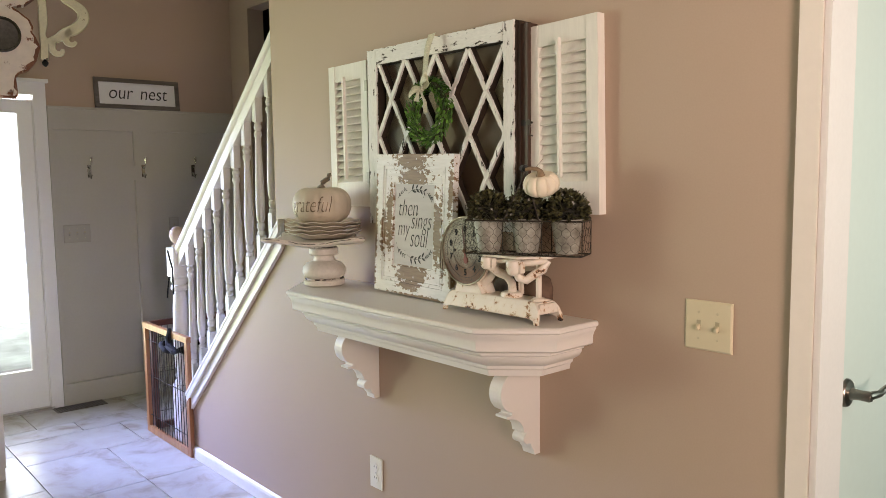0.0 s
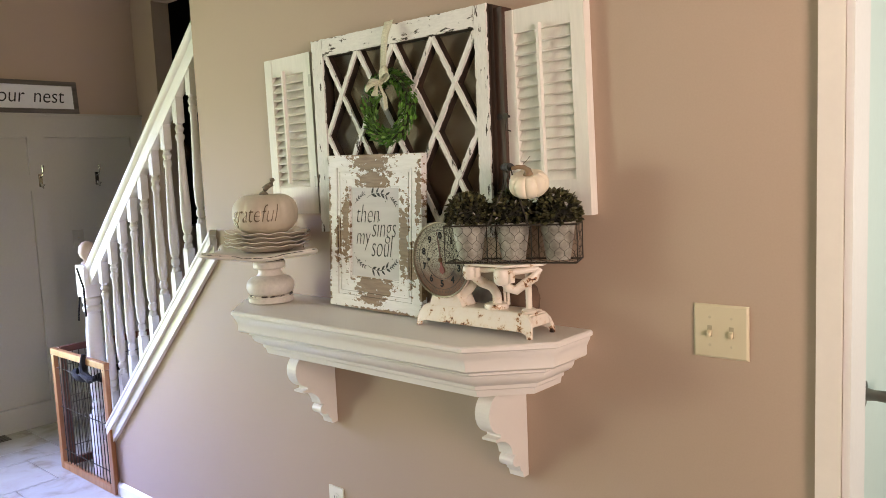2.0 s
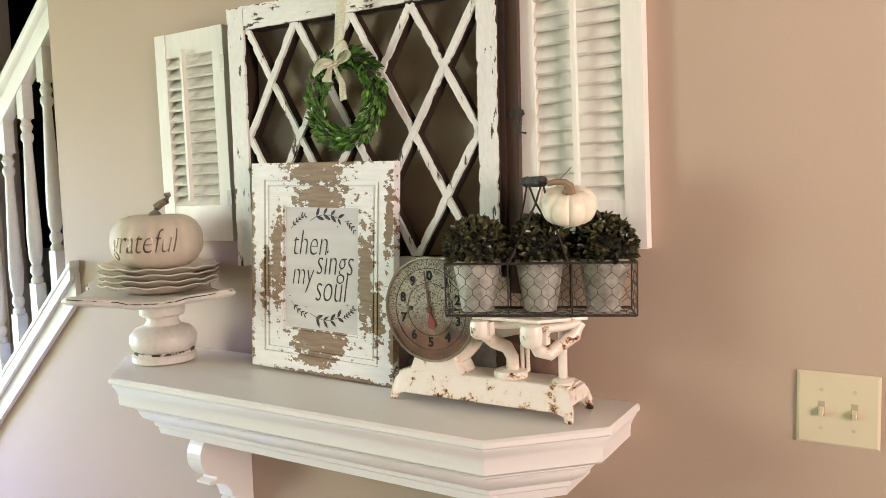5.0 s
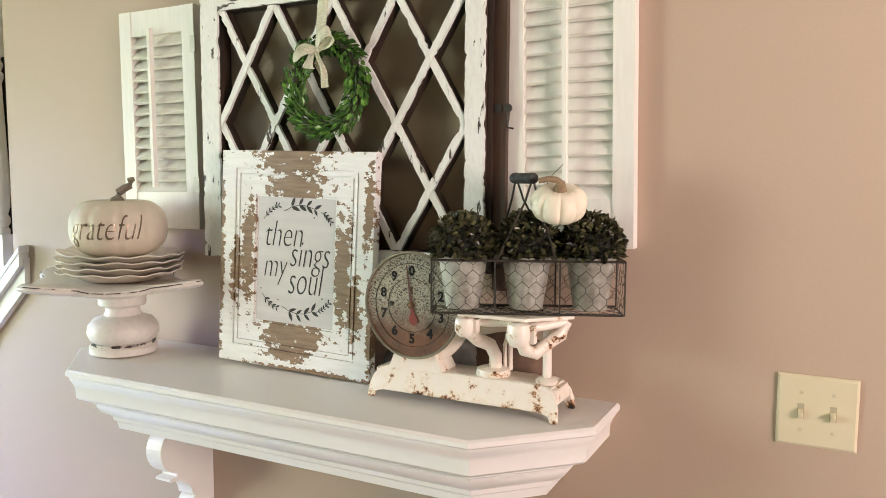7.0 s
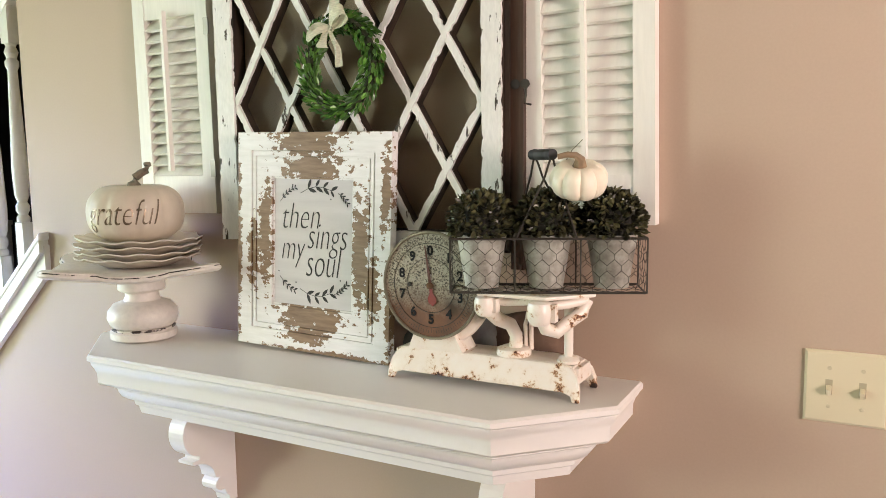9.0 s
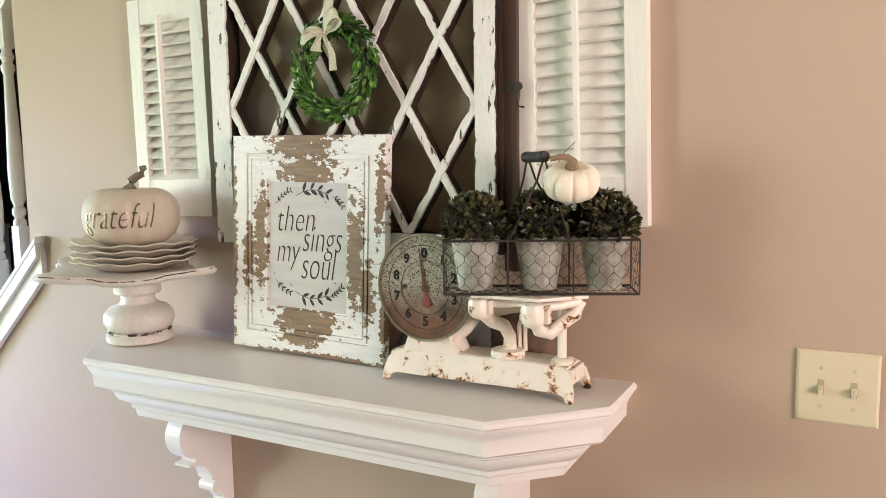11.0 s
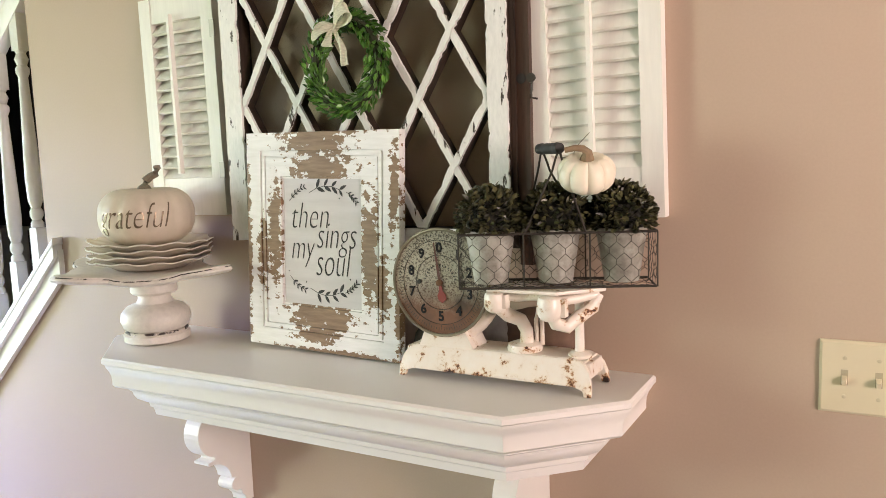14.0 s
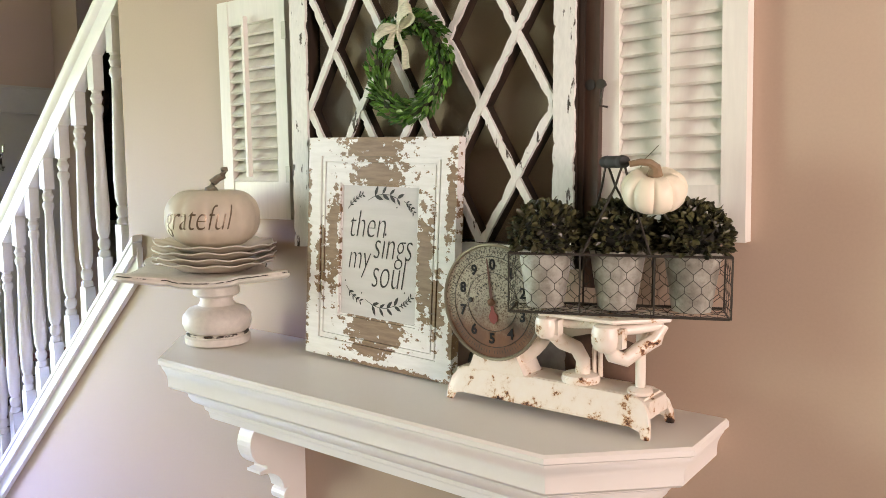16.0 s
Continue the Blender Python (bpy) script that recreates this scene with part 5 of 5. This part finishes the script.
# ---------------------------------------------------------------- wreath
def wreath():
    c = Vector((-0.812, -0.088, 1.633))
    w = thing("wreath", "fresh green boxwood wreath hung from a cream ribbon on the sash", "wreath", pose(c.x, c.y, c.z, -3, 0, 0))
    RX, RZ, tr = 0.074, 0.081, 0.024
    bm = bmesh.new()
    for k in range(950):
        a = random.uniform(0, math.tau)
        b = random.uniform(0, math.tau)
        cen = Vector((RX * math.cos(a), 0, RZ * math.sin(a)))
        tang = Vector((-math.sin(a), 0, math.cos(a)))
        rad = Vector((math.cos(a), 0, math.sin(a)))
        out = (rad * math.cos(b) + Vector((0, 1, 0)) * math.sin(b)).normalized()
        d = (tang * -1.0 + out * random.uniform(0.25, 0.9) + Vector((0, -0.2, 0))).normalized()
        m = Matrix.Translation(cen + out * tr * random.uniform(0.25, 0.85)) @ d.to_track_quat("X", "Z").to_matrix().to_4x4() @ pose(0, 0, 0, random.uniform(-80, 80), 0, 0)
        leaf(bm, m, random.uniform(0.012, 0.020), random.uniform(0.006, 0.0092))
    part("foliage", bm, M_WREATH, w, "glossy green boxwood leaves")
    part("ring", tube([(RX * math.cos(q * math.tau / 40), 0, RZ * math.sin(q * math.tau / 40)) for q in range(41)], 0.008, 8), plain("dark_twig", (0.03, 0.035, 0.015), 0.8), w)
    mr, t, p = tree("sheer_cream_ribbon")
    out = t.nodes["Material Output"]
    tl = t.nodes.new("ShaderNodeBsdfTranslucent")
    tl.inputs[0].default_value = (0.80, 0.78, 0.60, 1)
    tp = t.nodes.new("ShaderNodeBsdfTransparent")
    p.inputs["Base Color"].default_value = (0.80, 0.77, 0.62, 1)
    p.inputs["Roughness"].default_value = 0.5
    m1, m2 = t.nodes.new("ShaderNodeMixShader"), t.nodes.new("ShaderNodeMixShader")
    wv = noise_node(t, 120, 3, 0.5, (1, 1, 4))
    fc = ramp(t, wv.outputs[0], [(0.3, (0.12, 0.12, 0.12)), (0.7, (0.36, 0.36, 0.36))])
    m1.inputs[0].default_value = 0.3
    t.links.new(p.outputs[0], m1.inputs[1])
    t.links.new(tl.outputs[0], m1.inputs[2])
    t.links.new(fc.outputs[0], m2.inputs[0])
    t.links.new(m1.outputs[0], m2.inputs[1])
    t.links.new(tp.outputs[0], m2.inputs[2])
    t.links.new(m2.outputs[0], out.inputs[0])

    def ribbon(name, pts, width, side):
        """A strip along points, widened along the vector side."""
        bm = bmesh.new()
        ps = [Vector(q) for q in pts]
        fine = []
        for i in range(len(ps) - 1):
            p0, p1, p2, p3 = ps[max(i - 1, 0)], ps[i], ps[i + 1], ps[min(i + 2, len(ps) - 1)]
            for k in range(6):
                u = k / 6
                fine.append(0.5 * ((2 * p1) + (p2 - p0) * u + (2 * p0 - 5 * p1 + 4 * p2 - p3) * u * u + (3 * p1 - p0 - 3 * p2 + p3) * u ** 3))
        fine.append(ps[-1])
        prev = None
        for i, q in enumerate(fine):
            f = i / (len(fine) - 1)
            wd = width(f)
            sd = Vector(side).normalized() * wd / 2
            row = [bm.verts.new(q + sd * e + Vector((0, 0.002 * math.sin(3 * e + 9 * f), 0))) for e in (-1, -0.5, 0, 0.5, 1)]
            if prev:
                for a in range(4):
                    bm.faces.new((prev[a], prev[a + 1], row[a + 1], row[a]))
            prev = row
        ob = part(name, bm, mr, thing_ribbon, smooth=True)
        sol = ob.modifiers.new("thickness", "SOLIDIFY")
        sol.thickness = 0.0004
        return ob
    global thing_ribbon
    thing_ribbon = tagged(new("ribbon_bow"), "sheer cream ribbon tied in a bow over the wreath", "ribbon")
    thing_ribbon.matrix_basis = Matrix.Translation(c + Vector((-0.004, -0.020, 0.066)))
    ribbon("hanger", [(0.004, 0.004, 0.0), (0.006, 0.008, 0.06), (0.008, -0.000 + 0.013, 0.12), (0.010, 0.0410 - 0.012, 0.155), (0.010, 0.0415 - 0.008, 0.163)], lambda f: 0.020 + 0.014 * f, (1, 0, 0.03))
    ribbon("loop", [(0, -0.004, 0), (0.016, -0.016, 0.018), (0.034, -0.018, 0.030), (0.042, -0.012, 0.022), (0.028, -0.006, 0.008), (0, -0.002, 0)], lambda f: 0.010 + 0.018 * math.sin(math.pi * f), (-0.55, 0.25, 0.8))
    ribbon("loop", [(0, -0.004, 0), (-0.016, -0.016, -0.004), (-0.034, -0.018, -0.012), (-0.044, -0.012, -0.004), (-0.026, -0.006, 0.004), (0, -0.002, 0)], lambda f: 0.010 + 0.016 * math.sin(math.pi * f), (0.2, 0.3, 0.9))
    ribbon("tail", [(0, -0.004, 0), (0.012, -0.010, -0.022), (0.020, -0.008, -0.045), (0.022, -0.006, -0.072)], lambda f: 0.007 + 0.010 * f, (1, 0.1, 0.12))
    ribbon("tail", [(0, -0.005, 0), (-0.006, -0.013, -0.014), (-0.012, -0.014, -0.028), (-0.010, -0.012, -0.036)], lambda f: 0.008 + 0.018 * f, (1, 0.1, -0.1))
    bm = bmesh.new()
    bmesh.ops.create_icosphere(bm, subdivisions=2, radius=0.007)
    part("knot", bm, mr, thing_ribbon, smooth=True)


wreath()


# ---------------------------------------------------------------- pet gate by the stairs
def pet_gate():
    mw = wood("honey_oak", (0.22, 0.085, 0.03), (0.42, 0.19, 0.07), 4, 0.4, (6, 6, 0.6))
    md = wood("red_brown_wood", (0.07, 0.022, 0.012), (0.15, 0.05, 0.025), 4, 0.45, (6, 0.6, 6))
    gt = thing("pet_gate", "folding wooden pet gate with wire bars strapped to the newel post", "pet gate", pose(-3.425, -0.016, 0))
    L, H, b = 0.605, 0.635, 0.034

    def build(m, wm, length):
        def put(name, bm, mat):
            bmesh.ops.transform(bm, matrix=m, verts=bm.verts)
            part(name, bm, mat, gt, bevel=0.004 if "bar" not in name else 0)
        put("post", box(0, b, -0.011, 0.011, 0, H - 0.034), wm)
        put("post", box(length - b, length, -0.011, 0.011, 0, H - 0.034), wm)
        put("top_rail", box(-0.002, length + 0.002, -0.013, 0.013, H - 0.033, H), wm)
        put("bottom_rail", box(b + 0.001, length - b - 0.001, -0.011, 0.011, 0.0, 0.038), wm)
        n = int((length - 2 * b) / 0.034)
        for k in range(1, n + 1):
            x = b + (length - 2 * b) * k / (n + 1)
            put("wire_bar", tube([(x, 0, 0.03), (x, 0, H - 0.03)], 0.0022, 6), M_IRON)
        for z in (0.10, 0.33, H - 0.10):
            put("cross_bar", tube([(b - 0.003, 0.003, z), (length - b + 0.003, 0.003, z)], 0.0022, 6), M_IRON)
    build(Matrix.Identity(4), mw, L)
    build(pose(0.012, 0.026, 0, 0, 0, 90), md, 0.92)
    sx = -3.075 + 3.455
    pts = []
    for k in range(25):
        a = k * math.tau / 24
        pts.append((sx + 0.01 + 0.085 * math.cos(a), 0.060 + 0.100 * math.sin(a) * 1.0, 0.545 + 0.012 * math.sin(a * 2)))
    st = thing("strap", "black fabric strap tied round the gate and newel post", "strap", pose(-3.455, -0.016, 0))
    part("band", tube(pts, 0.016, 8, radii=[0.014 + 0.004 * math.sin(k * 1.7) for k in range(25)]), M_BLACK, st, smooth=True)
    part("loop", tube([(sx + 0.06, -0.018, 0.655), (sx + 0.05, -0.022, 0.60), (sx + 0.07, -0.030, 0.565), (sx + 0.14, -0.030, 0.545), (sx + 0.22, -0.012, 0.555)], 0.014, 8, radii=[0.010, 0.016, 0.020, 0.018, 0.012]), M_BLACK, st, smooth=True)
    cd = thing("leash", "thin black cord hanging from the newel post", "cord", pose(-3.075, 0.055, 0))
    part("cord", tube([(-0.049, -0.020, 1.03), (-0.052, -0.035, 0.90), (-0.050, -0.045, 0.84), (-0.046, -0.050, 0.80)], 0.0045, 6), M_BLACK, cd, smooth=True)
    part("cord", tube([(-0.05, -0.02, 1.03), (-0.01, -0.052, 1.06), (0.047, -0.053, 0.97), (0.040, -0.05, 0.83)], 0.0045, 6), M_BLACK, cd, smooth=True)


pet_gate()


# ---------------------------------------------------------------- entry: sign, vent, hanging lamp, cabinet
def nest_sign():
    s = thing("wall_sign", "grey wooden framed sign with black hand lettering on the wainscot ledge", "sign", pose(WALL_X0 + 0.030, 0.312, 1.8985, -5, 0, 90))
    W, H = 0.55, 0.195
    mg = wood("grey_barn_wood", (0.05, 0.042, 0.037), (0.17, 0.145, 0.125), 5, 0.4, (0.6, 6, 6))
    for a, b, c, d in ((-W / 2, W / 2, 0, 0.026), (-W / 2, W / 2, H - 0.026, H)):
        part("frame_rail", box(a, b, -0.02, 0.0, c, d), mg, s, bevel=0.002)
    for a, b in ((-W / 2, -W / 2 + 0.026), (W / 2 - 0.026, W / 2)):
        part("frame_rail", box(a, b, -0.02, 0.0, 0.0262, H - 0.0262), mg, s, bevel=0.002)
    bd = part("board", box(-W / 2 + 0.026, W / 2 - 0.026, -0.010, -0.001, 0.026, H - 0.026), plain("white_board", (0.78, 0.77, 0.76), 0.6, vary=0.06), s)
    for body, x in (("our", -0.115), ("nest", 0.10)):
        bm = lettering(body, 0.125, 0.2, 0.0004, 0.86, -0.0008)
        part("lettering", bm, M_INK, bd).location = (x, -0.0105, H / 2 + 0.004)


nest_sign()


def floor_vent():
    v = thing("floor_vent", "dark bronze slotted floor vent by the entry wall", "floor vent", pose(-4.19, -0.17, 0.0005))
    mb = plain("dark_bronze", (0.06, 0.042, 0.03), 0.45, 0.6, 0.2)
    part("frame", box(-0.06, 0.06, -0.15, 0.15, 0, 0.003), mb, v, bevel=0.001)
    for k in range(18):
        y = -0.135 + 0.27 * k / 17
        part("slat", box(-0.048, 0.048, y - 0.0025, y + 0.0025, 0.003, 0.0055), M_SLOT, v)


floor_vent()


def strap(bm, path, widths, thick=0.026):
    """A flat iron scroll of changing width along a smooth line in the x-z plane."""
    pts = []
    n = len(path)
    for i in range(n - 1):
        p0, p1, p2, p3 = (Vector(path[q]) for q in (max(i - 1, 0), i, i + 1, min(i + 2, n - 1)))
        for k in range(5):
            u = k / 5
            q = 0.5 * (2 * p1 + (p2 - p0) * u + (2 * p0 - 5 * p1 + 4 * p2 - p3) * u * u + (3 * p1 - p0 - 3 * p2 + p3) * u ** 3)
            pts.append((q, widths[i] + (widths[i + 1] - widths[i]) * u))
    pts.append((Vector(path[-1]), widths[-1]))
    rows = []
    for i, (q, w) in enumerate(pts):
        d = (pts[min(i + 1, len(pts) - 1)][0] - pts[max(i - 1, 0)][0]).normalized()
        nx, nz = -d.y * w, d.x * w
        rows.append([bm.verts.new(v) for v in ((q.x + nx * 0.8, -thick / 2, q.y + nz * 0.8), (q.x + nx, 0, q.y + nz), (q.x + nx * 0.8, thick / 2, q.y + nz * 0.8),
                                               (q.x - nx * 0.8, thick / 2, q.y - nz * 0.8), (q.x - nx, 0, q.y - nz), (q.x - nx * 0.8, -thick / 2, q.y - nz * 0.8))])
    for a, b in zip(rows, rows[1:]):
        for k in range(6):
            bm.faces.new((a[k], a[(k + 1) % 6], b[(k + 1) % 6], b[k]))
    bm.faces.new(rows[0][::-1])
    bm.faces.new(rows[-1])


def chandelier():
    m_pink = chippy("flaking_pink_white_paint", (0.82, 0.71, 0.63), (0.26, 0.085, 0.04), 0.385, 9, 0.6, 0.03)
    m_cream = chippy("flaking_cream_iron", (0.70, 0.65, 0.46), (0.20, 0.12, 0.06), 0.33, 30, 0.5, 0.03)
    c = thing("hanging_lamp", "ornate hanging lamp of flaking pink wood with cream iron scrolls", "pendant lamp", pose(-3.493, -0.632, 1.86))
    half = [(0.0, 0.0), (0.052, 0.0), (0.066, 0.02), (0.060, 0.105), (0.078, 0.125), (0.125, 0.140), (0.172, 0.190), (0.196, 0.262), (0.176, 0.310), (0.158, 0.335), (0.166, 0.360),
            (0.150, 0.395), (0.100, 0.430), (0.062, 0.455), (0.130, 0.470), (0.180, 0.505), (0.176, 0.560), (0.110, 0.600), (0.0, 0.615)]
    outline = [(0.87 * x, z) for x, z in half + [(-x, z) for x, z in half[-2:0:-1]]]
    m_edge = chippy("bare_red_brown_edge", (0.60, 0.40, 0.30), (0.24, 0.08, 0.035), 0.56, 14, 0.6, 0.03)
    rnd = random.Random(8)
    face = ragged([(x * 0.93, 0.31 + (z - 0.31) * 0.965) for x, z in outline], 0.018, 0.008, 0.022, rnd)
    for name, shape, d, mat in (("body_panel", outline, 0.060, m_edge), ("painted_face", face, 0.072, m_pink)):
        bm = prism(shape, d, "y")
        bmesh.ops.translate(bm, vec=(0, -d / 2, 0), verts=bm.verts)
        bmesh.ops.transform(bm, matrix=pose(0, 0, 0, 0, 0, 78.3), verts=bm.verts)
        part(name, bm, mat, c)
    part("rod", tube([(0, 0, 0.59), (0, 0, CEIL - 1.86)], 0.012, 10), M_IRON, c)
    for k in (0, 2):
        m = pose(0, 0, 0, 0, 0, -11.7 + 90 * k)
        bm = lathe([(0.088, 0), (0.088, 0.010), (0.080, 0.016), (0.074, 0.006), (0.02, 0.004)], 28, m=m @ pose(0.036, 0, 0.312, 0, 90, 0))
        part("medallion", bm, plain("dark_tarnished_glass", (0.06, 0.05, 0.04), 0.25, vary=0.6, scale=60), c, "dark round medallion", smooth=True)
    for k in (0, 2):
        m = pose(0, 0, 0, 0, 0, 78.3 + 90 * k)
        bm = bmesh.new()
        strap(bm, [(0.245, 0.205), (0.250, 0.29), (0.243, 0.33), (0.250, 0.40), (0.248, 0.54)], [0.020, 0.022, 0.015, 0.022, 0.018])
        strap(bm, [(0.255, 0.290), (0.310, 0.316), (0.352, 0.346), (0.400, 0.372), (0.437, 0.415), (0.436, 0.462), (0.400, 0.495), (0.355, 0.518), (0.315, 0.555)],
              [0.014, 0.022, 0.027, 0.029, 0.030, 0.028, 0.024, 0.019, 0.008])
        strap(bm, [(0.290, 0.310), (0.284, 0.265), (0.302, 0.238), (0.328, 0.242), (0.334, 0.262)], [0.018, 0.017, 0.016, 0.014, 0.008])
        strap(bm, [(0.378, 0.362), (0.352, 0.325), (0.356, 0.298), (0.380, 0.288), (0.400, 0.304)], [0.022, 0.018, 0.016, 0.013, 0.007])
        bmesh.ops.transform(bm, matrix=m @ Matrix.Translation((-0.058, 0, 0)), verts=bm.verts)
        part("scroll_arm", bm, m_cream, c, "cream iron scroll", smooth=True)
        part("finial", lathe([(0.004, 0), (0.014, 0.010), (0.016, 0.022), (0.006, 0.034), (0.010, 0.045)], 12, m=m @ Matrix.Translation((0.190, 0, 0.168))), M_BLACK, c, "small black finial", smooth=True)


chandelier()


def sideboard():
    s = thing("sideboard", "white painted sideboard with drawers against the entry side", "sideboard", pose(-3.36, -1.195, 0))
    part("body", box(-0.20, 0.20, -0.39, 0.39, 0.06, 0.82), M_SHELF, s, bevel=0.004)
    part("top", box(-0.215, 0.215, -0.405, 0.405, 0.82, 0.848), M_SHELF, s, bevel=0.004)
    for x in (-0.17, 0.17):
        for y in (-0.36, 0.36):
            part("leg", box(x - 0.025, x + 0.025, y - 0.025, y + 0.025, 0, 0.06), M_SHELF, s)
    for a, b in ((-0.375, -0.005), (0.005, 0.375)):
        for c, d in ((0.44, 0.80), (0.09, 0.43)):
            dr = part("drawer", box(0.20, 0.216, a, b, c, d), M_SHELF, s, bevel=0.003)
            part("knob", lathe([(0.006, 0), (0.006, 0.012), (0.014, 0.018), (0.010, 0.026)], 14, m=pose(0.216, (a + b) / 2, (c + d) / 2, 0, 90, 0)), M_NICKEL, dr, smooth=True)


sideboard()


def back_room():
    d = thing("log_slices", "round log slices stacked against the dark wall", "wood slices", pose(-4.70, 1.47, 1.885))
    ml = wood("cut_log", (0.10, 0.055, 0.03), (0.22, 0.13, 0.07), 20, 0.7, (1, 1, 1))
    for x, z, r in ((0.0, 0.0, 0.105), (0.10, -0.22, 0.08)):
        part("slice", lathe([(r * 0.97, 0), (r, 0.004), (r, 0.026), (r * 0.95, 0.03)], 28, m=pose(x, 0.028, z, 90, 0, 0), wobble=lambda a, z: 1 + 0.03 * math.sin(3 * a) + 0.015 * math.sin(7 * a)), ml, d, smooth=True)
    b = thing("storage_box", "pale low cupboard in the dark room", "cupboard", pose(-4.75, 1.35, 0))
    part("body", box(-0.4, 0.4, -0.14, 0.14, 0, 1.10), M_WAINS, b, bevel=0.004)
    part("top", box(-0.41, 0.41, -0.15, 0.145, 1.10, 1.125), M_WAINS, b, bevel=0.003)


back_room()


def garden_shrub():
    b = thing("shrub", "sunlit leafy garden shrub outside the entry door", "shrub", pose(-6.6, -0.55, -0.2))
    rnd = random.Random(12)
    stems, leaves = bmesh.new(), bmesh.new()
    for k in range(11):
        a, r, h = rnd.uniform(0, math.tau), rnd.uniform(0.1, 0.55), rnd.uniform(0.45, 0.95)
        tip = Vector((r * math.cos(a), r * math.sin(a), h))
        tube([(tip.x * 0.1, tip.y * 0.1, 0), (tip.x * 0.5, tip.y * 0.5, h * 0.6), tip], 0, 6, stems, [0.014, 0.009, 0.004])
        for _ in range(70):
            f = rnd.uniform(0.35, 1.0)
            c = Vector((tip.x * f, tip.y * f, h * f)) + Vector((rnd.gauss(0, 0.08), rnd.gauss(0, 0.08), rnd.gauss(0, 0.06)))
            leaf(leaves, Matrix.Translation(c) @ pose(0, 0, 0, rnd.uniform(-60, 60), rnd.uniform(-50, 50), rnd.uniform(0, 360)), rnd.uniform(0.05, 0.10), rnd.uniform(0.03, 0.05))
    part("stems", stems, M_DARKWOOD, b)
    part("foliage", leaves, leaf_material("pale_garden_leaf", (0.08, 0.12, 0.07), (0.16, 0.20, 0.13)), b, "pale green leaves")


garden_shrub()


# ---------------------------------------------------------------- windows behind the camera
def room_window(name, x, y0, y1):
    w = thing(name, "white framed window in the dining room wall", "window", kind="structure")
    ym = (y0 + y1) / 2
    for a, b in ((y0, y0 + 0.05), (ym - 0.02, ym + 0.02), (y1 - 0.05, y1)):
        part("window_frame", box(x - 0.02, x + 0.02, a, b, 0.75, 2.25), M_TRIM, w)
    for a, b in ((y0 + 0.05, ym - 0.02), (ym + 0.02, y1 - 0.05)):
        for c, d in ((0.75, 0.80), (1.48, 1.52), (2.20, 2.25)):
            part("sash_rail", box(x - 0.018, x + 0.018, a, b, c, d), M_TRIM, w)
        for c, d in ((0.80, 1.48), (1.52, 2.20)):
            p = part("pane", box(x - 0.002, x + 0.002, a, b, c, d), M_CLEAR, w)
            p.visible_shadow = False


room_window("window_1", WALL_X0 - 0.07, -3.4, -1.9)
room_window("window_2", WALL_X1 + 0.07, -2.3, -0.8)


# ---------------------------------------------------------------- floor tiles
def floor_tiles():
    gap = 0.005
    cache = {}

    def tile(x, y, w, d):
        key = (round(w, 3), round(d, 3))
        if key not in cache:
            bm = box(0, w - gap, 0, d - gap, -0.006, 0.0)
            top = [e for e in bm.edges if all(v.co.z > -0.001 for v in e.verts)]
            bmesh.ops.bevel(bm, geom=top, offset=0.0012, segments=1, affect="EDGES")
            me = bpy.data.meshes.new("tile")
            bm.to_mesh(me)
            bm.free()
            me.materials.append(M_TILE)
            cache[key] = me
        ob = new("tile", cache[key])
        ob.parent = FLOOR
        ob.location = (x, y, 0.0)
    # mixed formats on a grid of about 0.2 m, laid so that the joints break
    rnd = random.Random(5)
    nx, ny = 17, 16
    cx, cy = (-0.9 - WALL_X0) / nx, 0.2
    taken = set()
    for j in range(ny):
        for i in range(nx):
            if (i, j) in taken:
                continue
            sizes = [(3, 2), (2, 3), (2, 2), (3, 2), (2, 3)]
            rnd.shuffle(sizes)
            for w, d in sizes + [(2, 1), (1, 2), (1, 1)]:
                cells = {(i + u, j + v) for u in range(w) for v in range(d)}
                if i + w <= nx and j + d <= ny and not cells & taken:
                    break
            taken |= cells
            tile(WALL_X0 + i * cx + gap / 2, 0.90 - (j + d) * cy + gap / 2, w * cx, d * cy)
    # the rest of the floor
    bm = bmesh.new()
    for i in range(-12, 12):
        for j in range(-7, 16):
            x = -0.9 + 0.305 * i
            if (i < 0 and (j >= 0 or x < WALL_X0)) or x > WALL_X1:
                continue
            cuboid(bm, x + 0.003, x + 0.302, -2.3 + 0.305 * j + 0.003, -2.3 + 0.305 * j + 0.302, -0.006, 0.0)
    tagged(part("tiles", bm, M_TILE, FLOOR), "cream stone tiles", kind="stuff")


floor_tiles()
